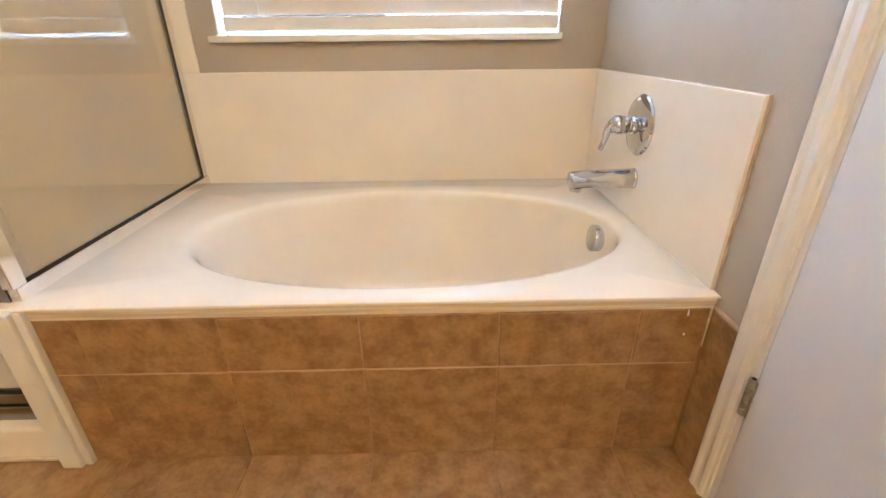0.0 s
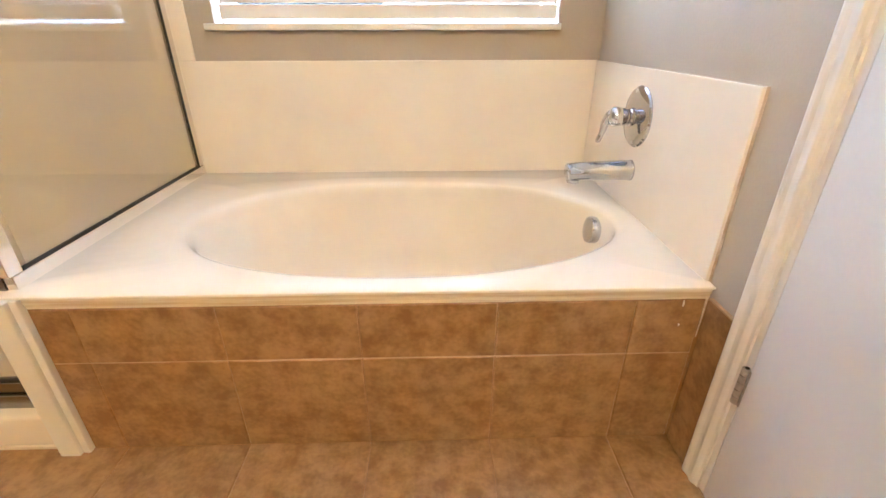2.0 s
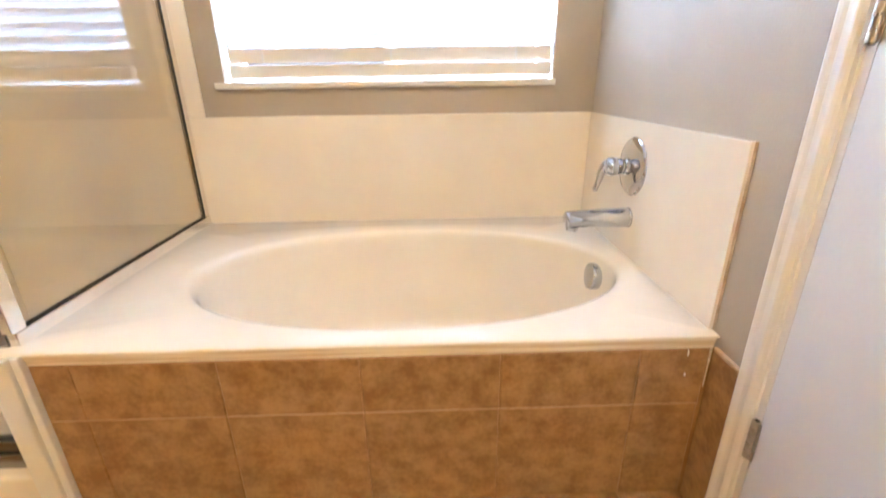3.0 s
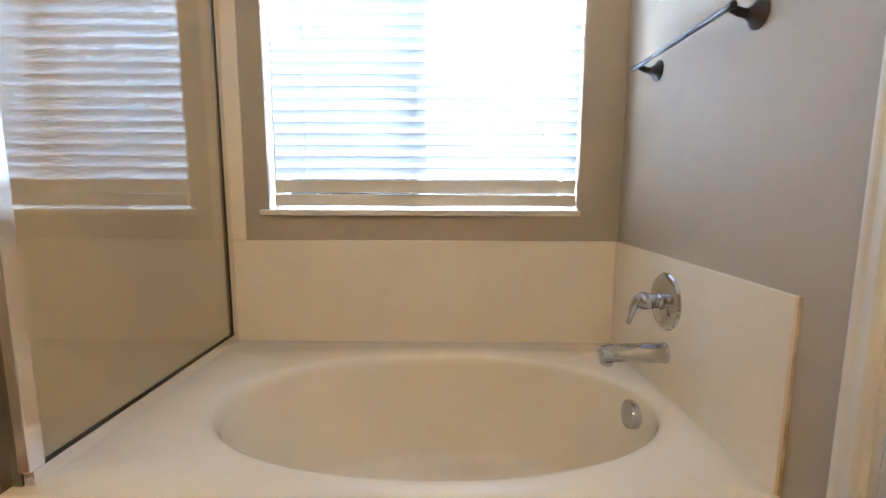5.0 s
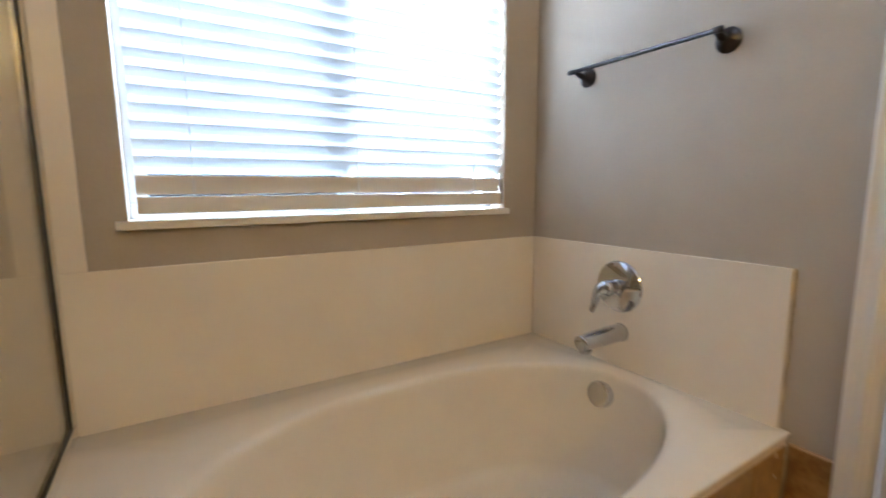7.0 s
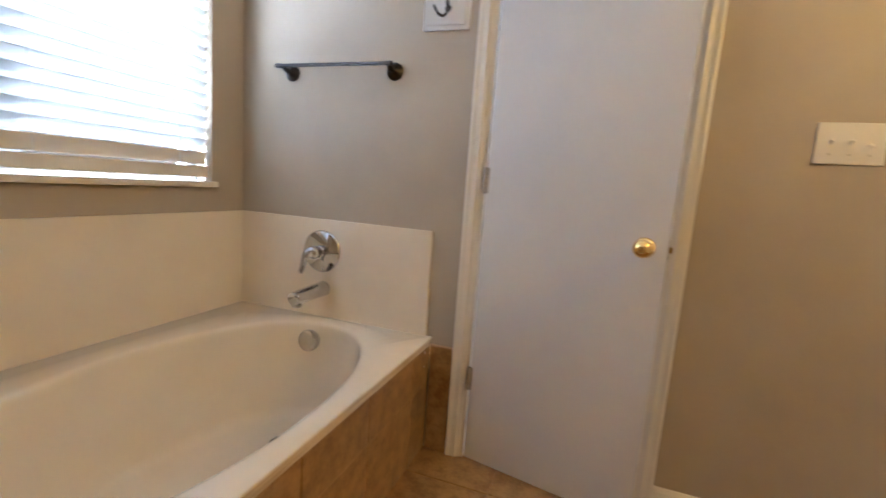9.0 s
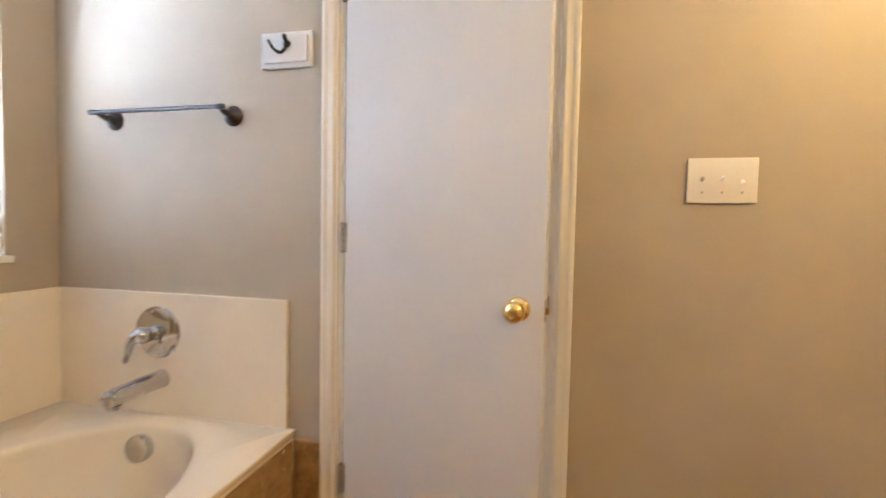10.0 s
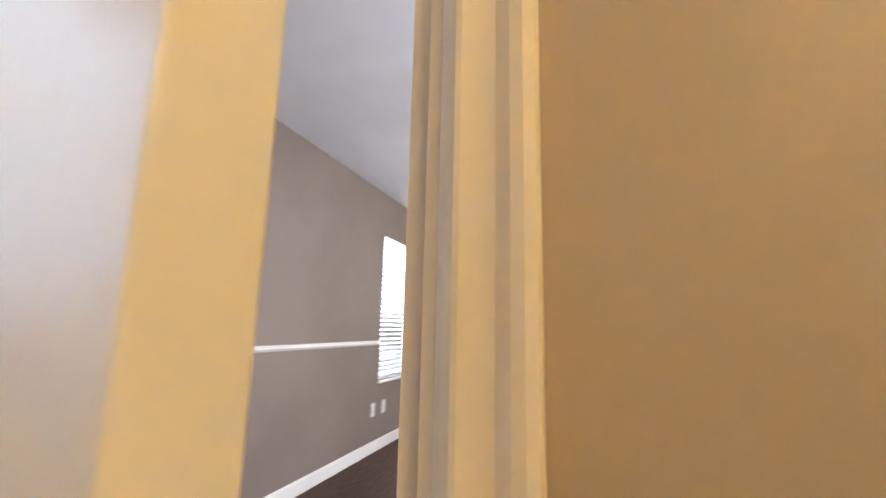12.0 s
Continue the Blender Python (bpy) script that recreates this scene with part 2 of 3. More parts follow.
def run_profile(profile, start, end, out, up):
    """A moulding: a section of (out, up) pairs drawn from start to end."""
    bm = bmesh.new()
    out, up = Vector(out), Vector(up)
    rings = [[bm.verts.new(Vector(p) + out * a + up * b) for a, b in profile] for p in (start, end)]
    n = len(profile)
    for k in range(n):
        j = (k + 1) % n
        bm.faces.new((rings[0][k], rings[0][j], rings[1][j], rings[1][k]))
    bm.faces.new(rings[0])
    bm.faces.new(rings[1])
    return bm


# ---- plan ----
NORTH = 0.973          # the window wall
SOUTH, WEST = -2.1, -2.42
TOP = 2.44
THICK = 0.12
TUB_FRONT, DECK = 0.035, 0.468
TUB_LEFT = -1.585
SURROUND = 0.883
WIN_L, WIN_R, WIN_B, WIN_T = -1.388, -0.165, 1.0, 2.22
DOOR_N, DOOR_S, DOOR_T = -0.113, -0.7625, 2.06   # the rough opening in the east wall
BED_E, BED_S = 4.62, -2.6
BED_N, BED_TOP = 1.0, 2.37

# ---- structure ----
EASTS = ((0, SOUTH - THICK, 0, THICK, DOOR_S, TOP), (0, DOOR_N, 0, THICK, NORTH, TOP), (0, DOOR_S, DOOR_T, THICK, DOOR_N, TOP))
wall_east = tagged(part("wall_east", boxes(*EASTS), PAINT), "greige painted drywall with the bathroom door", "wall", kind="structure")
wall_north = tagged(part("wall_north", boxes(
    (WEST - THICK, NORTH, 0, WIN_L, NORTH + 0.16, TOP), (WIN_R, NORTH, 0, THICK, NORTH + 0.16, TOP),
    (WIN_L, NORTH, 0, WIN_R, NORTH + 0.16, WIN_B), (WIN_L, NORTH, WIN_T, WIN_R, NORTH + 0.16, TOP)), PAINT),
    "greige painted drywall round the bathroom window", "wall", kind="structure")
wall_west = tagged(part("wall_west", boxes((WEST - THICK, SOUTH, 0, WEST, NORTH, TOP)), PAINT), "plain greige painted wall", "wall", kind="structure")
wall_south = tagged(part("wall_south", boxes((WEST - THICK, SOUTH - THICK, 0, 0, SOUTH, TOP)), PAINT), "plain greige painted wall", "wall", kind="structure")
ceiling = tagged(part("ceiling", boxes((WEST - THICK, SOUTH - THICK, TOP, THICK, NORTH + 0.16, TOP + 0.1)), CEIL), "flat white painted ceiling", "ceiling", kind="structure")
floor = tagged(part("floor", boxes((WEST - THICK, SOUTH - THICK, -0.12, THICK * 0.5, NORTH, -0.0022)), GROUT), "brown stone tile floor with sand grout", "floor", kind="structure")

# Surround panels of the tub and the white column beside the shower.
surround = thing("tub_surround", -0.75, NORTH, DECK, "almond cultured marble panels round the tub", "tub surround", kind="structure")


def placed(ob, owner):
    """Keeps a part where it was built when its owner stands elsewhere."""
    ob.parent = owner
    ob.matrix_parent_inverse = Matrix.Translation(owner.location).inverted()
    return ob


def piece(name, bm, material, owner, label="", soft=0):
    ob = part(name, bm, material, None, label)
    if soft:
        smooth(ob, soft)
    return placed(ob, owner)


def under(child, owner):
    """Hangs a piece one level deeper, on another piece of the same thing."""
    child.parent = owner
    child.matrix_parent_inverse = Matrix.Identity(4)
    return child


piece("back_panel", boxes((-1.535, NORTH - 0.012, DECK, -0.012, NORTH, SURROUND), bevel=0.003), MARBLE, surround)
piece("side_panel", boxes((-0.012, 0.055, DECK, 0, NORTH - 0.012, SURROUND), bevel=0.003), MARBLE, surround)
piece("column_panel", boxes((-1.535, NORTH - 0.012, SURROUND, -1.478, NORTH, 2.1), bevel=0.003), MARBLE, surround)
piece("caulk_edge", boxes((-0.0050, 0.0525, DECK, 0, 0.0549, SURROUND)), STAIN, surround, "yellowed caulk along the panel edge")

BEAD = [(0.0, 0.0), (0.0022, 0.0), (0.0013, 0.0006), (0.0006, 0.0013), (0.0, 0.0022)]
piece("back_bead", run_profile(BEAD, (-1.53, NORTH - 0.0122, DECK - 0.001), (-0.014, NORTH - 0.0122, DECK - 0.001), (0, -1, 0), (0, 0, 1)), MARBLE, surround)
piece("side_bead", run_profile(BEAD, (-0.0122, 0.056, DECK - 0.001), (-0.0122, NORTH - 0.014, DECK - 0.001), (-1, 0, 0), (0, 0, 1)), MARBLE, surround)
piece("corner_bead", run_profile(BEAD, (-0.0122, NORTH - 0.0122, DECK), (-0.0122, NORTH - 0.0122, SURROUND), (-1, 0, 0), (0, -1, 0)), MARBLE, surround)

# ---- bathtub ----
tub = thing("bathtub", -0.79, 0.5, 0, "almond oval drop-in bathtub, empty and clean", "bathtub")


def tub_deck():
    x0, x1, y0, y1 = TUB_LEFT, -0.001, TUB_FRONT - 0.006, NORTH - 0.012
    cx, cy, ax, ay, power = -0.722, 0.455, 0.645, 0.354, 2.12
    angles = [2 * math.pi * k / 112 for k in range(112)]
    for px, py in ((x0, y0), (x1, y0), (x1, y1), (x0, y1)):
        a = math.atan2(py - cy, px - cx) % (2 * math.pi)
        k = min(range(len(angles)), key=lambda i: abs(angles[i] - a))
        angles[k] = a
    bm = bmesh.new()

    def rect(a, inset, z):
        c, s = math.cos(a), math.sin(a)
        d = min(((x1 - inset - cx) / c if c > 1e-9 else 9), ((x0 + inset - cx) / c if c < -1e-9 else 9), ((y1 - inset - cy) / s if s > 1e-9 else 9), ((y0 + inset - cy) / s if s < -1e-9 else 9))
        return bm.verts.new((cx + c * d, cy + s * d, z))

    def oval(a, shrink, z):
        c, s = math.cos(a), math.sin(a)
        steep = 0.62 - 0.38 * c
        f = (1 - (1 - shrink) * steep) if shrink < 1 else shrink
        r = (abs(c / ax) ** power + abs(s / ay) ** power) ** (-1 / power) * f
        soft = 0.6 * max(0.0, -c) ** 2 * max(0.0, min(1.0, (z - 0.10) / 0.30))
        return bm.verts.new((cx + c * r, cy + s * r, DECK - (DECK - z) * (1 - soft)))

    rings = [[rect(a, 0, DECK - 0.0065) for a in angles], [rect(a, 0, DECK - 0.0022) for a in angles], [rect(a, 0.0022, DECK) for a in angles]]
    for f, z in ((1.07, DECK), (1.04, DECK - 0.0008), (1.015, DECK - 0.003), (0.995, DECK - 0.008), (0.975, DECK - 0.019), (0.96, DECK - 0.036), (0.94, DECK - 0.08), (0.90, 0.27), (0.84, 0.17), (0.77, 0.115), (0.66, 0.09), (0.45, 0.083), (0.2, 0.08)):
        rings.append([oval(a, f, z) for a in angles])
    n = len(angles)
    for a, b in zip(rings, rings[1:]):
        for k in range(n):
            j = (k + 1) % n
            bm.faces.new((a[k], a[j], b[j], b[k]))
    bm.faces.new(rings[-1])
    return bm


piece("tub_shell", tub_deck(), MARBLE, tub, soft=50)
piece("overflow_plate", lathe([(0.0, 0.0), (0.043, 0.0), (0.0445, 0.006), (0.0445, 0.024), (0.042, 0.029), (0.036, 0.031), (0.0, 0.032)], (-0.088, 0.527, 0.388), (-1, 0, 0.12)), CHROME, tub, "round chrome overflow plate", 35)
drain = piece("drain", lathe([(0.0, 0.0), (0.036, 0.0), (0.036, 0.004), (0.028, 0.006), (0.026, 0.002), (0.0, 0.002)], (-0.34, 0.475, 0.083), (0, 0, 1)), CHROME, tub, "chrome drain ring", 35)
under(piece("drain_stopper", lathe([(0.0, 0.0), (0.020, 0.0), (0.022, 0.010), (0.014, 0.016), (0.0, 0.018)], (-0.34, 0.475, 0.086), (0, 0, 1)), RUBBER_AND_GAP, tub, "dark drain stopper", 35), drain)

# Front of the tub: a backing, the cream strip and two courses of tile.
apron = tagged(part("wall_apron", boxes((-1.515, TUB_FRONT + 0.0025, 0, -0.001, TUB_FRONT + 0.07, DECK - 0.0345)), GROUT), "brown stone tile tub front with sand grout", "tiled wall", kind="structure")
strip = tagged(smooth(part("apron_trim", boxes((-1.513, TUB_FRONT - 0.004, DECK - 0.0195, -0.006, TUB_FRONT + 0.02, DECK - 0.0068), (-1.513, TUB_FRONT - 0.001, DECK - 0.034, -0.006, TUB_FRONT + 0.02, DECK - 0.0205), bevel=0.0015), STRIP)), "yellowed cream strip under the tub deck", "trim", kind="structure")
end_post = thing("end_panel", -1.55, 0.03, 0, "cream painted end board beside the tub tiles", "trim board", kind="structure")
piece("board", boxes((-1.585, 0.012, 0, -1.535, 0.10, DECK - 0.0068), bevel=0.004), TRIM, end_post)
piece("batten", boxes((-1.5335, 0.022, 0, -1.516, 0.10, DECK - 0.0068), bevel=0.003), TRIM, end_post)

for x, z, h in ((-0.062, 0.415, 0.016), (-0.060, 0.362, 0.006)):
    piece("caulk_drip", sweep([(x, TUB_FRONT - 0.001, z + h), (x + 0.0006, TUB_FRONT - 0.0015, z + h * 0.4), (x, TUB_FRONT - 0.001, z)], [0.0012, 0.0020, 0.0012], 8), PLASTIC, end_post)
piece("corner_bead", sweep([(-0.0115, TUB_FRONT - 0.002, 0.435), (-0.012, TUB_FRONT - 0.003, 0.39), (-0.0115, TUB_FRONT - 0.002, 0.33)], [0.0025, 0.002, 0.0012], 8), STRIP, end_post)

# ---- tub filler ----
valve = thing("tub_valve", -0.012, 0.540, 0.748, "chrome tub valve with a lever handle", "faucet valve")
escutcheon = piece("escutcheon", lathe([(0.0, 0.0), (0.088, 0.0), (0.088, 0.003), (0.084, 0.008), (0.066, 0.014), (0.036, 0.019), (0.030, 0.020), (0.0, 0.020)], (-0.012, 0.540, 0.748), (-1, 0, 0), 56), CHROME, valve, soft=30)
piece("sleeve", lathe([(0.0, 0.0), (0.027, 0.0), (0.026, 0.008), (0.022, 0.012), (0.022, 0.024), (0.0, 0.024)], (-0.030, 0.540, 0.748), (-1, 0, 0), 32), CHROME, valve, soft=30)
hub = piece("handle_hub", lathe([(0.0, 0.0), (0.021, 0.0), (0.024, 0.004), (0.0265, 0.016), (0.0285, 0.030), (0.027, 0.040), (0.020, 0.048), (0.010, 0.051), (0.0, 0.0515)], (-0.050, 0.540, 0.748), (-1, 0, 0.06), 36), CHROME, valve, soft=50)
lever = curve_points([(-0.080, 0.543, 0.757), (-0.092, 0.552, 0.750), (-0.101, 0.559, 0.729), (-0.104, 0.564, 0.703), (-0.110, 0.569, 0.678), (-0.113, 0.571, 0.667)], 6)
under(piece("lever", sweep(lever, [0.023 - 0.0125 * min(1.0, k / 20) - 0.004 * max(0, k - 26) / 4 for k in range(len(lever))], 20, (1.0, 0.8)), CHROME, valve, soft=60), hub)
under(piece("screw", lathe([(0.0, 0.0), (0.006, 0.0), (0.005, 0.003), (0.0, 0.004)], (-0.022, 0.528, 0.677), (-1, 0, 0), 16), STEEL, valve, soft=30), escutcheon)
under(piece("top_screw", lathe([(0.0, 0.0), (0.006, 0.0), (0.005, 0.003), (0.0, 0.004)], (-0.022, 0.552, 0.819), (-1, 0, 0), 16), STEEL, valve, soft=30), escutcheon)

spout = thing("tub_spout", -0.012, 0.527, 0.598, "chrome tub spout on the surround panel", "faucet spout")
way = curve_points([(-0.012, 0.527, 0.590), (-0.07, 0.527, 0.590), (-0.13, 0.527, 0.589), (-0.190, 0.527, 0.587), (-0.212, 0.527, 0.585)], 5)
spout_body = piece("spout_body", sweep(way, [(0.031 - 0.004 * k / (len(way) - 1)) * (0.82 if k == len(way) - 1 else 1) for k in range(len(way))], 28, (1.0, 1.0)), CHROME, spout, soft=50)
under(piece("spout_nose", lathe([(0.0, 0.0), (0.018, 0.0), (0.020, 0.004), (0.021, 0.012), (0.015, 0.016), (0.0, 0.016)], (-0.188, 0.527, 0.552), (0.05, 0, 1), 24), CHROME, spout, soft=40), spout_body)
piece("wall_flange", lathe([(0.0, 0.0), (0.0322, 0.0), (0.0322, 0.004), (0.0312, 0.006), (0.0, 0.006)], (-0.012, 0.527, 0.590), (-1, 0, 0), 32), CHROME, spout, soft=30)

# ---- shower ----
PANEL = -1.545
shower = thing("shower_enclosure", PANEL, 0.5, DECK, "framed clear glass shower panel standing on the tub deck", "shower screen")
piece("bottom_rail", boxes((PANEL - 0.012, 0.058, DECK, PANEL + 0.012, NORTH - 0.013, DECK + 0.034), bevel=0.003), BRIGHTMETAL, shower)
piece("wall_jamb", boxes((PANEL - 0.012, NORTH - 0.045, DECK + 0.034, PANEL + 0.0085, NORTH - 0.013, 1.90), bevel=0.003), BRIGHTMETAL, shower)
piece("front_stile", boxes((PANEL - 0.012, 0.050, DECK + 0.034, PANEL + 0.012, 0.087, 1.90), bevel=0.003), BRIGHTMETAL, shower)
piece("top_rail", boxes((PANEL - 0.012, 0.058, 1.90, PANEL + 0.012, NORTH - 0.013, 1.935), bevel=0.003), BRIGHTMETAL, shower)
pane = piece("glass_pane", boxes((PANEL - 0.0025, 0.088, DECK + 0.034, PANEL + 0.0025, NORTH - 0.045, 1.90)), SHOWERGLASS, shower, "clear shower glass")
pane.visible_shadow = False
piece("bottom_gasket", boxes((PANEL + 0.003, 0.094, DECK + 0.0342, PANEL + 0.009, NORTH - 0.0455, DECK + 0.041)), RUBBER_AND_GAP, shower)
piece("side_gasket", boxes((PANEL + 0.003, NORTH - 0.052, DECK + 0.0412, PANEL + 0.009, NORTH - 0.0452, 1.899)), RUBBER_AND_GAP, shower)
# Corner post of satin metal, with the shower door beside it.
post_section = [(0.0, 0.0), (0.022, 0.002), (0.028, 0.012), (0.024, 0.024), (0.030, 0.034), (0.024, 0.046), (0.0, 0.05)]
piece("corner_post", run_profile(post_section, (PANEL - 0.013, 0.056, DECK), (PANEL - 0.013, 0.056, 1.935), (-1, 0, 0), (0, 1, 0)), ALUMINIUM, shower, "satin metal corner post", 30)
shower_base = thing("shower_base", -2.0, 0.5, 0, "cream shower base with a raised curb", "shower base", kind="structure")
piece("curb", boxes((WEST, 0.045, 0, -1.587, 0.15, 0.105), bevel=0.012, steps=3), MARBLE, shower_base, soft=40)
piece("pan", boxes((WEST, 0.152, 0, -1.587, NORTH, 0.05), bevel=0.004), MARBLE, shower_base)
piece("curb_caulk", boxes((WEST, 0.036, 0, -1.588, 0.0445, 0.010), bevel=0.003), STRIP, shower_base)
lower = tagged(part("shower_side_wall", boxes((-1.585, 0.102, 0, -1.53, NORTH, DECK - 0.036)), MARBLE), "almond panel between shower and tub", "wall", kind="structure")
wall_tops = thing("shower_wall_panels", -2.0, NORTH, 0.1, "almond cultured marble shower walls", "shower wall", kind="structure")
piece("back_panel", boxes((WEST + 0.012, NORTH - 0.012, 0.05, -1.587, NORTH, 2.1)), MARBLE, wall_tops)
piece("back_panel_top", boxes((-1.587, NORTH - 0.0115, DECK, -1.5355, NORTH, 2.1)), MARBLE, wall_tops)
piece("side_panel", boxes((WEST, 0.15, 0.05, WEST + 0.012, NORTH, 2.1)), MARBLE, wall_tops)
sdoor = thing("shower_door", -2.0, 0.09, 0.105, "framed glass shower door, closed", "shower door")
for nm, b in (("bottom_rail", (WEST + 0.002, 0.075, 0.105, -1.588, 0.115, 0.15)), ("hinge_stile", (-1.632, 0.078, 0.15, -1.588, 0.112, 1.90)), ("wall_stile", (WEST + 0.002, 0.078, 0.15, WEST + 0.04, 0.112, 1.90)), ("top_rail", (WEST + 0.002, 0.075, 1.90, -1.588, 0.115, 1.94))):
    piece(nm, boxes(b, bevel=0.004), ALUMINIUM, sdoor)
for nm, b in (("leaf_bottom", (WEST + 0.042, 0.082, 0.152, -1.634, 0.108, 0.185)), ("leaf_side", (-1.662, 0.082, 0.185, -1.634, 0.108, 1.898)), ("leaf_handle_side", (WEST + 0.042, 0.082, 0.185, WEST + 0.07, 0.108, 1.898))):
    piece(nm, boxes(b, bevel=0.003), ALUMINIUM, sdoor)
dpane = piece("glass_pane", boxes((WEST + 0.07, 0.0925, 0.185, -1.662, 0.0975, 1.898)), SHOWERGLASS, sdoor)
dpane.visible_shadow = False
piece("leaf_gasket", boxes((WEST + 0.07, 0.086, 0.1855, -1.663, 0.0915, 0.192)), RUBBER_AND_GAP, sdoor)

# ---- window, sill and blind ----
window = thing("window_1", -0.776, NORTH + 0.12, WIN_B, "white vinyl sliding window behind blinds", "window", kind="structure")
FY0, FY1 = NORTH + 0.085, NORTH + 0.14
for nm, b in (("frame_bottom", (WIN_L, FY0, WIN_B, WIN_R, FY1, WIN_B + 0.045)), ("frame_top", (WIN_L, FY0, WIN_T - 0.045, WIN_R, FY1, WIN_T)), ("frame_side", (WIN_L, FY0, WIN_B + 0.045, WIN_L + 0.045, FY1, WIN_T - 0.045)), ("frame_side", (WIN_R - 0.045, FY0, WIN_B + 0.045, WIN_R, FY1, WIN_T - 0.045)), ("meeting_rail", (-0.80, FY0 + 0.004, WIN_B + 0.045, -0.75, FY1 - 0.004, WIN_T - 0.045))):
    piece(nm, boxes(b, bevel=0.004), VINYL, window)
for x0, x1 in ((WIN_L + 0.045, -0.80), (-0.75, WIN_R - 0.045)):
    g = piece("pane", boxes((x0, FY0 + 0.022, WIN_B + 0.045, x1, FY0 + 0.027, WIN_T - 0.045)), GLASS, window)
    g.visible_shadow = False
piece("insect_screen", boxes((WIN_L + 0.046, FY1 - 0.012, WIN_B + 0.046, -0.801, FY1 - 0.010, WIN_T - 0.046)), SCREEN, window, "grey insect screen")
sill = tagged(smooth(part("window_sill", boxes((-1.412, NORTH - 0.034, 0.982, -0.163, NORTH, 1.004), (WIN_L, NORTH - 0.004, 0.984, WIN_R, FY0, 1.0035), bevel=0.004, steps=3), TRIM)), "cream painted window sill", "window sill", kind="structure")

blind = thing("window_blind", -0.77, NORTH + 0.03, WIN_T, "white two-inch slat blind, lowered with slats tilted open", "window blind")
B_L, B_R, B_Y = -1.366, -0.171, NORTH + 0.031
PITCH = 0.0445


def slat_mesh():
    """One slat, slightly crowned, 50 mm wide, drawn along x about its own middle."""
    bm = bmesh.new()
    w, n = 0.0255, 6
    rows = []
    for x in ((B_L - B_R) / 2, (B_R - B_L) / 2):
        top = [bm.verts.new((x, -w + 2 * w * k / n, 0.0016 + 0.0022 * (1 - (2 * k / n - 1) ** 2))) for k in range(n + 1)]
        bot = [bm.verts.new((x, -w + 2 * w * k / n, -0.0016 + 0.0022 * (1 - (2 * k / n - 1) ** 2))) for k in range(n + 1)]
        rows.append(top + bot[::-1])
    m = len(rows[0])
    for k in range(m):
        j = (k + 1) % m
        bm.faces.new((rows[0][k], rows[0][j], rows[1][j], rows[1][k]))
    bm.faces.new(rows[0])
    bm.faces.new(rows[1])
    return bm


first = part("slat", slat_mesh(), SLAT)
LOWEST = 1.147
TILT = -60
count = int((WIN_T - 0.07 - LOWEST) / PITCH) + 1
random.seed(4)
for k in range(count):
    ob = first if k == 0 else new("slat", first.data)
    ob.parent = blind
    ob.matrix_parent_inverse = Matrix.Translation(blind.location).inverted()
    ob.matrix_basis = pose((B_L + B_R) / 2, B_Y, LOWEST + k * PITCH, TILT + random.uniform(-1.2, 1.2), random.uniform(-0.10, 0.10), 0)
# Lowest slat in opaque cream: its lack of backlight is put into colour.
last_mesh = first.data.copy()
last_mesh.materials[0] = TRIM
last = new("slat", last_mesh)
last.parent = blind
last.matrix_parent_inverse = Matrix.Translation(blind.location).inverted()
last.matrix_basis = pose((B_L + B_R) / 2, B_Y - 0.004, 1.0945, -80, 0, 0)
# The rail takes the same cream, shaded by colour like the lowest slat.
piece("bottom_rail", boxes((B_L, B_Y - 0.018, 1.018, B_R, B_Y + 0.012, 1.064), bevel=0.004), TRIM, blind)
piece("head_rail", boxes((B_L, B_Y - 0.025, WIN_T - 0.06, B_R, B_Y + 0.03, WIN_T - 0.004), bevel=0.004), SLAT, blind)
for cx in (-1.235, -0.768, -0.308):
    for dy in (-0.0275, 0.0275):
        piece("ladder_cord", boxes((cx - 0.0011, B_Y + dy - 0.001, 1.066, cx + 0.0011, B_Y + dy + 0.001, WIN_T - 0.06)), CORD, blind)
    piece("cord_loop", boxes((cx - 0.005, B_Y - 0.031, 1.074, cx + 0.005, B_Y - 0.0285, 1.106), bevel=0.001), CORD, blind)

# ---- door in the east wall ----
frame_thing = thing("door_frame", 0.05, -0.445, 0, "cream painted door jamb with moulded casing", "door frame", kind="structure")
CASING = [(0.0, 0.0), (0.006, 0.0), (0.007, 0.007), (0.0115, 0.011), (0.0142, 0.016), (0.0143, 0.019), (0.0128, 0.024), (0.0120, 0.028), (0.0122, 0.035), (0.0135, 0.038), (0.015, 0.042), (0.0155, 0.048), (0.014, 0.053), (0.010, 0.054), (0.0, 0.054)]


def casing(owner, outx, xface):
    up = 2.04
    piece("casing_side", run_profile(CASING[::-1], (xface, DOOR_N - 0.002, 0), (xface, DOOR_N - 0.002, up), (outx, 0, 0), (0, 1, 0)), TRIM, owner, "", 14)
    piece("casing_side", run_profile(CASING[::-1], (xface, DOOR_S + 0.006, 0), (xface, DOOR_S + 0.006, up), (outx, 0, 0), (0, -1, 0)), TRIM, owner, "", 14)
    piece("casing_head", run_profile(CASING[::-1], (xface, DOOR_S - 0.048, up), (xface, DOOR_N + 0.052, up), (outx, 0, 0), (0, 0, 1)), TRIM, owner, "", 14)


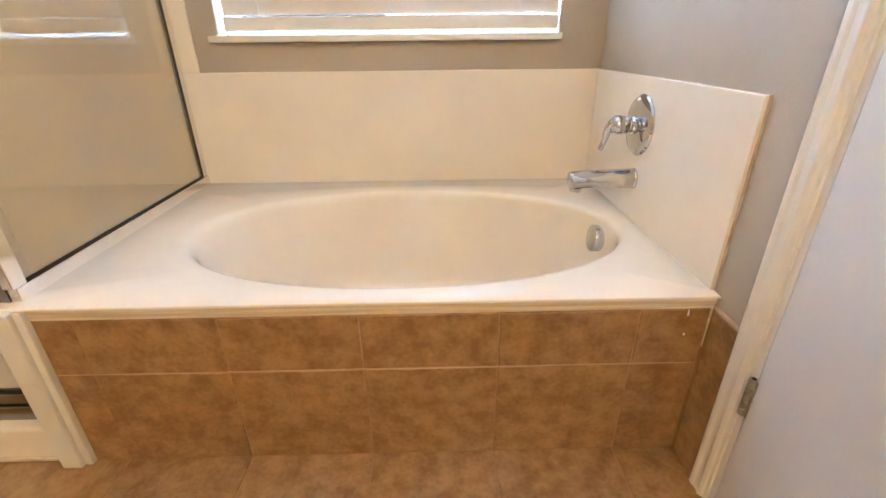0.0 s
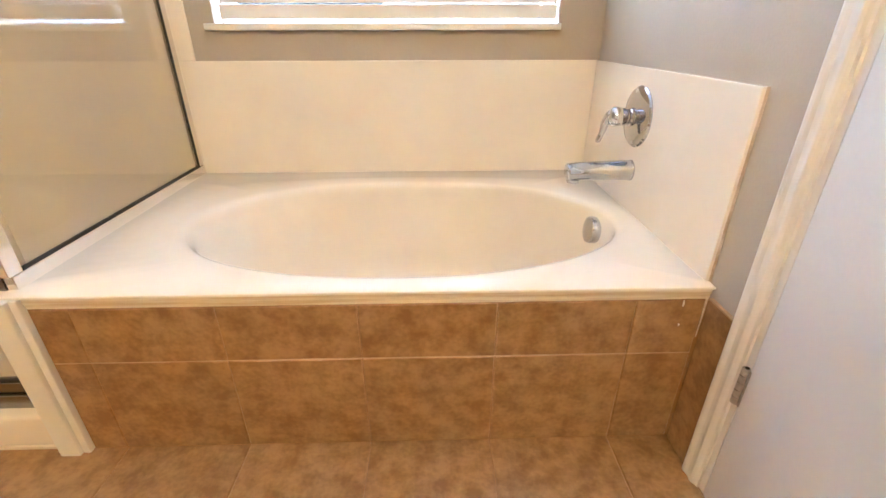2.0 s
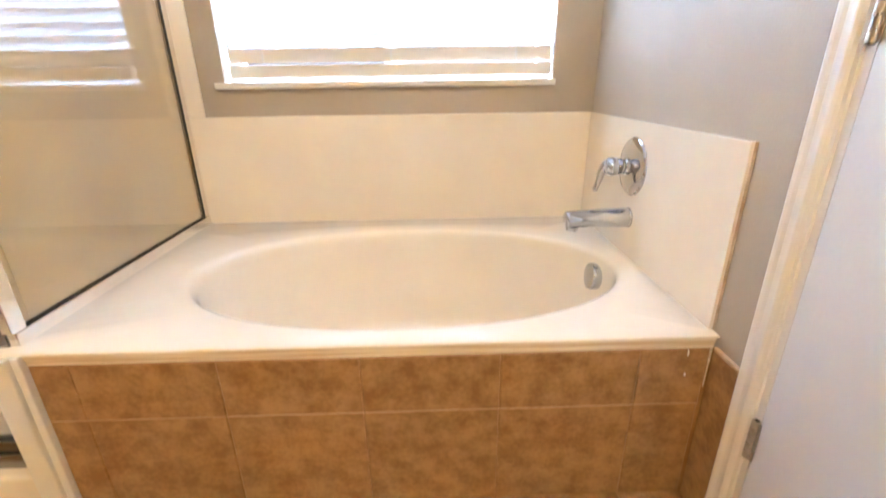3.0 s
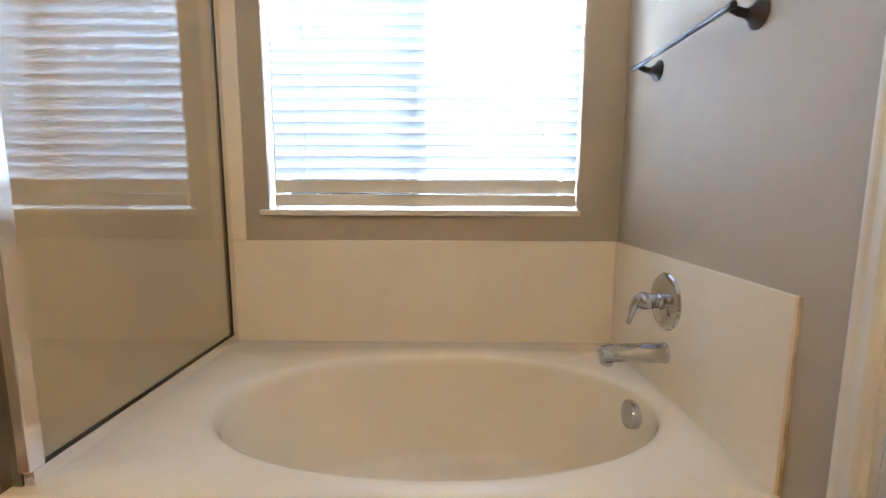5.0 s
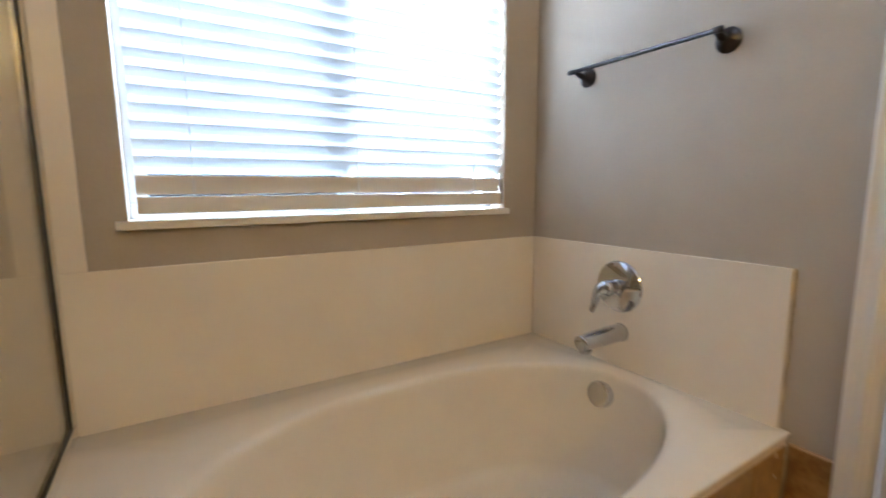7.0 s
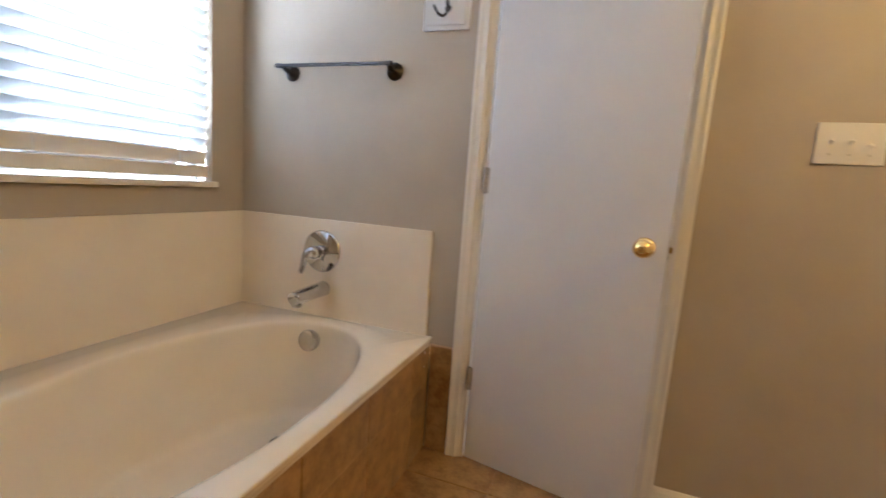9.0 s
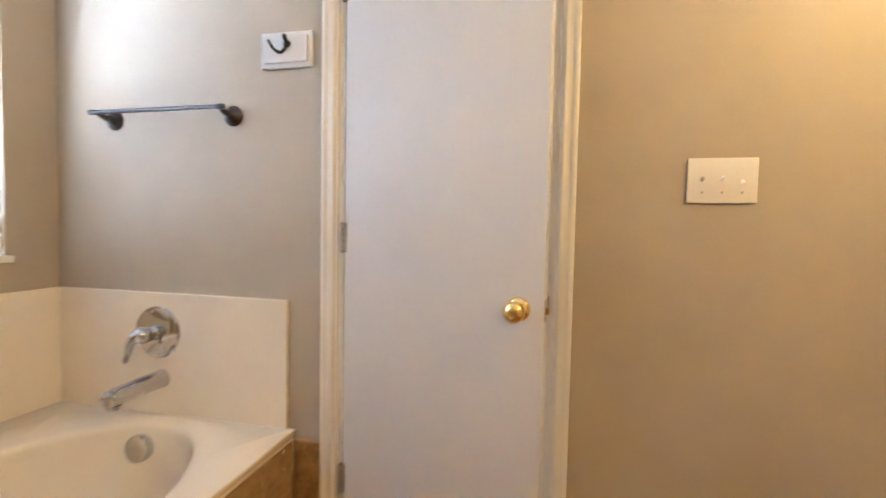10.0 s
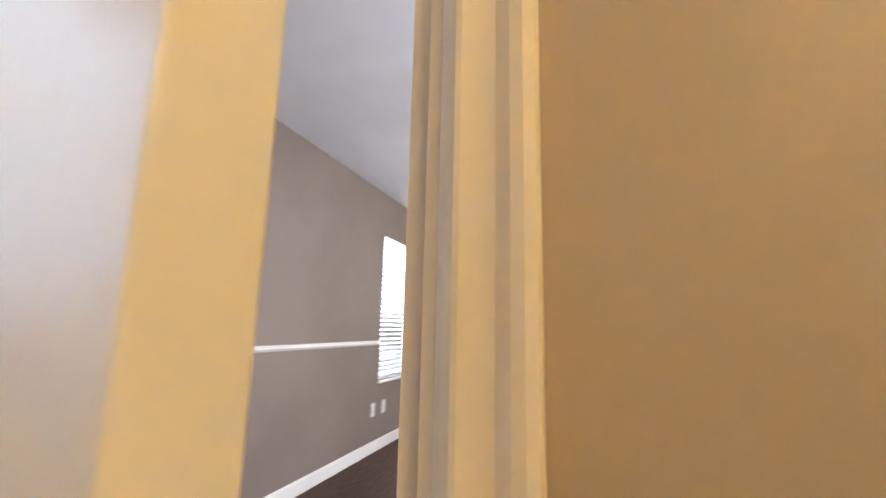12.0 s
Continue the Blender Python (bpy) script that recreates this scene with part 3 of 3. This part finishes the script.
casing(frame_thing, -1, -0.0005)
casing(frame_thing, 1, THICK + 0.0005)
piece("jamb_side", boxes((-0.0004, DOOR_N - 0.018, 0, THICK, DOOR_N, 2.042)), TRIM, frame_thing)
piece("jamb_side", boxes((-0.0004, DOOR_S, 0, THICK, DOOR_S + 0.018, 2.042)), TRIM, frame_thing)
piece("jamb_head", boxes((-0.0004, DOOR_S, 2.042, THICK, DOOR_N, 2.06)), TRIM, frame_thing)
piece("stop", boxes((0.040, DOOR_N - 0.028, 0, 0.075, DOOR_N - 0.018, 2.042), bevel=0.002), TRIM, frame_thing)
piece("stop", boxes((0.040, DOOR_S + 0.018, 0, 0.075, DOOR_S + 0.028, 2.042), bevel=0.002), TRIM, frame_thing)
strike = piece("strike_plate", boxes((0.002, DOOR_S + 0.0182, 0.885, 0.034, DOOR_S + 0.0195, 0.945)), STEEL, frame_thing, "worn steel strike plate")
under(piece("strike_lip", sweep(curve_points([(0.004, DOOR_S + 0.019, 0.915), (-0.001, DOOR_S + 0.018, 0.915), (-0.004, DOOR_S + 0.014, 0.915)], 4), 0.0011, 10, (20.0, 1.0), (0, 0, 1)), STEEL, frame_thing, "", 40), strike)

HINGE_Y = DOOR_N - 0.0205
HINGE_X = -0.012
door = thing("door_1", HINGE_X, HINGE_Y, 0.01, "plain flat white painted door, standing slightly ajar", "door", kind="structure")
DW = 0.6085
AJAR = 11.6


def door_part(name, bm, material, label="", soft=0):
    """Door parts are built with the hinge at the origin and the leaf along -y."""
    ob = part(name, bm, material, door, label)
    if soft:
        smooth(ob, soft)
    return ob


door_part("leaf", boxes((0.006, -DW - 0.003, 0.0, 0.041, -0.004, 2.028), bevel=0.002), DOORPAINT)
KY, KZ = -DW + 0.062, 0.905
knob_profile = [(0.0, 0.0), (0.031, 0.0), (0.031, 0.003), (0.027, 0.008), (0.014, 0.012), (0.011, 0.018), (0.012, 0.028), (0.018, 0.031), (0.0245, 0.037), (0.0275, 0.045), (0.0265, 0.053), (0.022, 0.060), (0.014, 0.0645), (0.0125, 0.0655), (0.0120, 0.074), (0.0105, 0.0765), (0.0, 0.077)]
knob = door_part("knob", lathe(knob_profile, (0.006, KY, KZ), (-1, 0, 0), 40), BRASS, "round polished brass door knob", 40)
turn = part("turn_button", boxes((-0.0745, KY - 0.0075, KZ - 0.0022, -0.066, KY + 0.0075, KZ + 0.0022), bevel=0.001), BRASS, knob)
door_part("outer_knob", lathe(knob_profile, (0.041, KY, KZ), (1, 0, 0), 32), BRASS, "", 40)
door_part("latch_plate", boxes((0.011, -DW - 0.0042, KZ - 0.028, 0.036, -DW - 0.003, KZ + 0.028)), STEEL)
door_part("latch_bolt", boxes((0.015, -DW - 0.013, KZ - 0.009, 0.031, -DW - 0.004, KZ + 0.009), bevel=0.002), BRASS)
for hz in (0.325, 1.075, 1.82):
    # Black pin: the shade between the knuckles is put into its colour.
    hinge = door_part("hinge", lathe([(0.0, 0.0), (0.0042, 0.0), (0.0042, 0.092), (0.0, 0.092)], (0, 0, hz - 0.046), (0, 0, 1), 12), RUBBER_AND_GAP, "worn steel butt hinge with paint on its knuckles", 40)
    for k in range(5):
        low = hz - 0.0445 + 0.0182 * k
        part("knuckle", lathe([(0.0, 0.0), (0.0068, 0.0), (0.0076, 0.001), (0.0076, 0.0158), (0.0068, 0.0168), (0.0, 0.0168)], (-0.001, 0, low), (0, 0, 1), 18), STEEL, hinge)
    part("hinge_leaf", boxes((0.001, -0.013, hz - 0.0445, 0.0028, 0.004, hz + 0.0445)), STEEL, hinge)
door.matrix_basis = pose(HINGE_X, HINGE_Y, 0.01, 0, 0, -AJAR)

# ---- trim along the walls ----
BASE = [(0.0, 0.0), (0.013, 0.0), (0.013, 0.062), (0.010, 0.070), (0.010, 0.076), (0.006, 0.082), (0.003, 0.090), (0.0, 0.092)]
for nm, a, b, o in (("baseboard", (-0.0005, DOOR_S - 0.05, 0), (-0.0005, SOUTH, 0), (-1, 0, 0)), ("baseboard", (WEST, SOUTH + 0.0005, 0), (-0.014, SOUTH + 0.0005, 0), (0, 1, 0)), ("baseboard", (WEST + 0.0005, SOUTH + 0.014, 0), (WEST + 0.0005, 0.03, 0), (1, 0, 0))):
    tagged(smooth(part(nm, run_profile(BASE, a, b, o, (0, 0, 1)), TRIM), 30), "cream painted moulded baseboard", "baseboard", kind="structure")

# ---- towel bar, hook and switches on the east wall ----
bar = thing("towel_bar", -0.04, 0.47, 1.46, "dark bronze towel bar on the wall", "towel bar")
BZ, BX = 1.478, -0.068
piece("rail", lathe([(0.0, 0.0), (0.008, 0.0), (0.009, 0.004), (0.009, 0.022), (0.007, 0.026), (0.007, 0.485), (0.009, 0.489), (0.009, 0.506), (0.008, 0.51), (0.0, 0.51)], (BX, 0.745, BZ), (0, -1, 0), 20), BRONZE, bar, soft=30)
for y in (0.716, 0.252):
    piece("flange", lathe([(0.0, 0.0), (0.033, 0.0), (0.033, 0.004), (0.027, 0.010), (0.017, 0.018), (0.012, 0.028), (0.0, 0.030)], (0, y, BZ - 0.013), (-1, 0, 0), 32), BRONZE, bar, soft=35)
    piece("arm", sweep(curve_points([(-0.024, y, BZ - 0.013), (-0.042, y, BZ - 0.010), (-0.058, y, BZ - 0.004), (BX, y, BZ)], 5), [0.011 - 0.003 * k / 15 for k in range(16)], 14), BRONZE, bar, soft=50)

hook = thing("wall_hook", 0, 0.06, 1.66, "dark bronze hook on a white wooden plaque", "wall hook")
plaque = piece("plaque", boxes((-0.010, -0.028, 1.603, 0, 0.146, 1.712), bevel=0.003), DOORPAINT, hook)
under(piece("plaque_face", boxes((-0.018, -0.014, 1.617, -0.010, 0.132, 1.698), bevel=0.004), DOORPAINT, hook), plaque)
piece("hook_base", lathe([(0.0, 0.0), (0.012, 0.0), (0.011, 0.004), (0.0, 0.007)], (-0.018, 0.052, 1.672), (-1, 0, 0), 20, 1.0), BRONZE, hook, soft=35)
prong = curve_points([(-0.022, 0.052, 1.678), (-0.028, 0.053, 1.655), (-0.036, 0.064, 1.641), (-0.048, 0.076, 1.645), (-0.056, 0.086, 1.660), (-0.058, 0.090, 1.670)], 5)
piece("prong", sweep(prong, [0.0055 - 0.0018 * k / len(prong) for k in range(len(prong))], 12), BRONZE, hook, soft=50)
piece("upper_prong", sweep(curve_points([(-0.022, 0.052, 1.674), (-0.034, 0.050, 1.682), (-0.042, 0.048, 1.690)], 4), 0.006, 12), BRONZE, hook, soft=50)

switches = thing("switch_plate", 0, -1.165, 1.253, "ivory triple light switch plate on the wall", "light switch")
piece("plate", boxes((-0.0065, -1.246, 1.1955, 0, -1.084, 1.3105), bevel=0.003, steps=3), PLASTIC, switches, soft=40)
for k, up in ((-1, -1), (0, 1), (1, 1)):
    y = -1.165 + 0.046 * k
    piece("toggle_slot", boxes((-0.0072, y - 0.006, 1.241, -0.0066, y + 0.006, 1.265)), TRIM, switches)
    piece("toggle", sweep([(-0.004, y, 1.253), (-0.011, y, 1.253 + 0.005 * up), (-0.020, y, 1.253 + 0.009 * up)], [0.0052, 0.0048, 0.0040], 10, (1.0, 0.8)), PLASTIC, switches, soft=50)
    for dz in (-0.030, 0.030):
        piece("screw", lathe([(0.0, 0.0), (0.0033, 0.0), (0.0028, 0.0012), (0.0, 0.0015)], (-0.0066, y, 1.253 + dz), (-1, 0, 0), 12), STEEL if dz < 0 else PLASTIC, switches)

# ---- bedroom beyond the door ----
bed_floor = tagged(part("bedroom_floor", boxes((THICK * 0.5, BED_S, -0.12, BED_E + THICK, BED_N, -0.006)), CARPETWOOD), "dark wood floor of the bedroom", "floor", kind="structure")
BY0, BY1, B2_Y = BED_N + 0.085, BED_N + 0.14, BED_N + 0.031
W2L, W2R, W2B, W2T = 3.60, 4.50, 0.60, 1.955
tagged(part("wall_bedroom_north", boxes((THICK + 0.001, BED_N, 0, W2L, BED_N + 0.16, BED_TOP), (W2R, BED_N, 0, BED_E + THICK, BED_N + 0.16, BED_TOP), (W2L, BED_N, 0, W2R, BED_N + 0.16, W2B), (W2L, BED_N, W2T, W2R, BED_N + 0.16, BED_TOP)), BEDWALL), "taupe bedroom wall with a window", "wall", kind="structure")
tagged(part("wall_bedroom_east", boxes((BED_E, BED_S, 0, BED_E + THICK, BED_N, BED_TOP)), BEDWALL), "taupe bedroom wall with a chair rail", "wall", kind="structure")
# The south wall opens for the unseen window added for light.
tagged(part("wall_bedroom_south", boxes((THICK, BED_S - THICK, 0, 1.5, BED_S, BED_TOP), (2.9, BED_S - THICK, 0, BED_E + THICK, BED_S, BED_TOP), (1.5, BED_S - THICK, 0, 2.9, BED_S, 0.6), (1.5, BED_S - THICK, 1.955, 2.9, BED_S, BED_TOP)), BEDWALL), "taupe bedroom wall with a window", "wall", kind="structure")
tagged(part("wall_bedroom_west", boxes((THICK * 0.5, BED_S, 0, THICK, SOUTH - THICK, BED_TOP)), BEDWALL), "plain taupe bedroom wall", "wall", kind="structure")
tagged(part("bedroom_ceiling", boxes((THICK + 0.001, BED_S - THICK, BED_TOP, BED_E + THICK, BED_N + 0.16, BED_TOP + 0.1)), CEIL), "flat white bedroom ceiling", "ceiling", kind="structure")
RAIL = [(0.0, 0.008), (0.006, 0.011), (0.013, 0.020), (0.016, 0.026), (0.010, 0.034), (0.009, 0.043), (0.0, 0.047)]
for a, b, o in (((THICK + 0.002, BED_N - 0.0005, 0), (BED_E - 0.014, BED_N - 0.0005, 0), (0, -1, 0)), ((BED_E - 0.0005, BED_N, 0), (BED_E - 0.0005, BED_S, 0), (-1, 0, 0))):
    tagged(smooth(part("baseboard", run_profile(BASE, a, b, o, (0, 0, 1)), TRIM), 30), "cream painted moulded baseboard", "baseboard", kind="structure")
for a, b, o in (((THICK + 0.002, BED_N - 0.0005, 0.914), (W2L - 0.02, BED_N - 0.0005, 0.914), (0, -1, 0)), ((W2R + 0.02, BED_N - 0.0005, 0.914), (BED_E - 0.024, BED_N - 0.0005, 0.914), (0, -1, 0)), ((BED_E - 0.0005, BED_N, 0.914), (BED_E - 0.0005, BED_S, 0.914), (-1, 0, 0))):
    tagged(smooth(part("chair_rail", run_profile(RAIL, a, b, o, (0, 0, 1)), TRIM), 30), "cream painted chair rail moulding", "trim", kind="structure")
window2 = thing("window_2", (W2L + W2R) / 2, BED_N + 0.11, W2B, "white bedroom window behind blinds", "window", kind="structure")
for nm, b in (("frame_bottom", (W2L, BY0, W2B, W2R, BY1, W2B + 0.045)), ("frame_top", (W2L, BY0, W2T - 0.045, W2R, BY1, W2T)), ("frame_side", (W2L, BY0, W2B + 0.045, W2L + 0.045, BY1, W2T - 0.045)), ("frame_side", (W2R - 0.045, BY0, W2B + 0.045, W2R, BY1, W2T - 0.045))):
    piece(nm, boxes(b, bevel=0.004), VINYL, window2)
g = piece("pane", boxes((W2L + 0.045, BY0 + 0.022, W2B + 0.045, W2R - 0.045, BY0 + 0.027, W2T - 0.045)), GLASS, window2)
g.visible_shadow = False
tagged(part("window_sill", boxes((W2L - 0.02, BED_N - 0.03, W2B - 0.022, W2R + 0.02, BED_N + 0.08, W2B - 0.001), bevel=0.004), TRIM), "cream painted bedroom window sill", "window sill", kind="structure")
blind2 = thing("window_blind", (W2L + W2R) / 2, B2_Y, W2T, "white slat blind, lowered over the bedroom window", "window blind")
for k in range(int((W2T - 0.05 - W2B - 0.04) / PITCH)):
    ob = new("slat", first.data)
    ob.parent = blind2
    ob.matrix_parent_inverse = Matrix.Translation(blind2.location).inverted()
    ob.matrix_basis = pose((W2L + W2R) / 2, B2_Y, W2B + 0.06 + k * PITCH, -15, 0, 0) @ Matrix.Diagonal(((W2R - W2L - 0.03) / (B_R - B_L), 1, 1, 1))
piece("bottom_rail", boxes((W2L + 0.015, B2_Y - 0.02, W2B + 0.004, W2R - 0.015, B2_Y + 0.02, W2B + 0.026), bevel=0.003), SLAT, blind2)
piece("head_rail", boxes((W2L + 0.015, B2_Y - 0.025, W2T - 0.05, W2R - 0.015, B2_Y + 0.03, W2T - 0.004), bevel=0.003), SLAT, blind2)
for x in (3.51, 3.73):
    outlet = thing("wall_outlet", x, BED_N, 0.36, "white outlet plate low on the bedroom wall", "outlet", "bedroom outlets")
    piece("plate", boxes((x - 0.035, BED_N - 0.006, 0.303, x + 0.035, BED_N, 0.417), bevel=0.002), PLASTIC, outlet)
    for dz in (-0.02, 0.02):
        piece("socket", boxes((x - 0.016, BED_N - 0.008, 0.36 + dz - 0.014, x + 0.016, BED_N - 0.006, 0.36 + dz + 0.014), bevel=0.002), TRIM, outlet)

# Unseen window, added round the lamp that lights the bedroom ceiling.
added_window = thing("unseen_window_3", 2.2, BED_S - 0.03, 0.6, "unseen white bedroom window, added in the south wall for light", "window", kind="structure")
for nm, b in (("frame_bottom", (1.5, BED_S - 0.05, 0.6, 2.9, BED_S - 0.01, 0.645)), ("frame_top", (1.5, BED_S - 0.05, 1.91, 2.9, BED_S - 0.01, 1.955)), ("frame_side", (1.5, BED_S - 0.05, 0.645, 1.545, BED_S - 0.01, 1.91)), ("frame_side", (2.855, BED_S - 0.05, 0.645, 2.9, BED_S - 0.01, 1.91))):
    piece(nm, boxes(b, bevel=0.004), VINYL, added_window)
g = piece("pane", boxes((1.545, BED_S - 0.033, 0.645, 2.855, BED_S - 0.028, 1.91)), GLASS, added_window)
g.visible_shadow = False
lamp = thing("ceiling_lamp", 2.1, -0.66, BED_TOP, "white glass bowl lamp under the bedroom ceiling, switched off", "ceiling lamp")
piece("canopy", lathe([(0.0, 0.0), (0.07, 0.0), (0.065, 0.02), (0.03, 0.035), (0.0, 0.036)], (2.1, -0.66, BED_TOP), (0, 0, -1), 28), PLASTIC, lamp, soft=35)
piece("stem", lathe([(0.0, 0.0), (0.012, 0.0), (0.012, 0.10), (0.0, 0.10)], (2.1, -0.66, BED_TOP - 0.034), (0, 0, -1), 16), PLASTIC, lamp, soft=35)
piece("bowl", lathe([(0.0, 0.0), (0.13, 0.0), (0.165, 0.02), (0.17, 0.05), (0.15, 0.10), (0.10, 0.14), (0.03, 0.16), (0.0, 0.161)], (2.1, -0.66, BED_TOP - 0.13), (0, 0, -1), 36), PLASTIC, lamp, "white glass bowl", 50)
piece("finial", lathe([(0.0, 0.0), (0.022, 0.0), (0.018, 0.012), (0.008, 0.02), (0.0, 0.022)], (2.1, -0.66, BED_TOP - 0.288), (0, 0, -1), 20), BRASS, lamp, "small brass finial", 40)

# ---- outside ----
tagged(part("ground", boxes((-400, NORTH + 0.17, -0.5, 400, 800, -0.2)), SOIL), "bare ground outside the window", "ground", kind="structure")
# Added backdrop hides the low sky, so lower slats get less light.
tagged(part("unseen_backdrop", boxes((-9, 5.2, -0.2, 12, 5.3, 1.95)), OUTSIDE), "plain unseen backdrop, added beyond the window to darken its lower part", "backdrop", kind="structure")

# ---- tiles ----


def tile_mesh(name, w, d, t):
    bm = bmesh.new()
    add_box(bm, -w / 2, -d / 2, 0, w / 2, d / 2, t)
    edges = [e for e in bm.edges if all(v.co.z > t * 0.9 for v in e.verts)]
    bmesh.ops.bevel(bm, geom=edges, offset=0.002, segments=1, affect="EDGES")
    bmesh.ops.recalc_face_normals(bm, faces=bm.faces)
    me = bpy.data.meshes.new(name)
    bm.to_mesh(me)
    bm.free()
    me.materials.append(TILE)
    return me


STEP, GAP = 0.3155, 0.0020
random.seed(11)
XJ = [-0.167 - STEP * k for k in range(5)]            # joints of the tub front
cols = [(-0.012, XJ[0])] + list(zip(XJ, XJ[1:])) + [(XJ[-1], -1.513)]
wall_meshes = {}
for z0, z1 in ((0.002, 0.281), (0.281, DECK - 0.036)):
    for a, b in cols:
        w, h = round(abs(a - b) - GAP, 4), round(z1 - z0 - GAP, 4)
        me = wall_meshes.setdefault((w, h), None) or tile_mesh("tile", w, h, 0.009)
        wall_meshes[(w, h)] = me
        ob = new("tile", me)
        ob.parent = apron
        ob.matrix_basis = pose((a + b) / 2, TUB_FRONT + 0.009 + random.uniform(-0.0006, 0.0004), (z0 + z1) / 2, 90, 0, 0)
course_line = part("grout_line", boxes((-1.512, TUB_FRONT + 0.0012, 0.2792, -0.012, TUB_FRONT + 0.004, 0.2828)), PALEGROUT, apron)
# One tall tile on the east wall between the tub and the door casing.
side_tile = new("tile", tile_mesh("tile", 0.432, 0.089, 0.009))
side_tile.parent = wall_east
side_tile.matrix_basis = pose(-0.001, -0.0155, 0.2185, 0, -90, 0)
tagged(part("tile_caulk", boxes((-0.0095, -0.0605, 0.4346, -0.0005, 0.030, 0.4385)), PALEGROUT), "sand grout line on top of the wall tile", "trim", kind="structure")
floor_tile = tile_mesh("tile", STEP - GAP, STEP - GAP, 0.006)
edge_tiles = {}
for i in range(-1, 8):
    for j in range(8):
        x0, x1 = XJ[0] - STEP * i, XJ[0] - STEP * (i + 1)
        y1 = TUB_FRONT + 0.006 - STEP * j
        y0 = y1 - STEP
        x0, x1 = min(x0, -0.001), max(x1, WEST)
        y0 = max(y0, SOUTH)
        w, d = round(x0 - x1 - GAP, 4), round(y1 - y0 - GAP, 4)
        if w < 0.02 or d < 0.02:
            continue
        me = floor_tile if w > STEP - 0.006 and d > STEP - 0.006 else edge_tiles.setdefault((w, d), None) or tile_mesh("tile", w, d, 0.006)
        if me is not floor_tile:
            edge_tiles[(w, d)] = me
        ob = new("tile", me)
        ob.parent = floor
        ob.matrix_basis = pose((x0 + x1) / 2, (y0 + y1) / 2, -0.006 + random.uniform(-0.0005, 0.0003), 0, 0, random.choice((0, 180)))
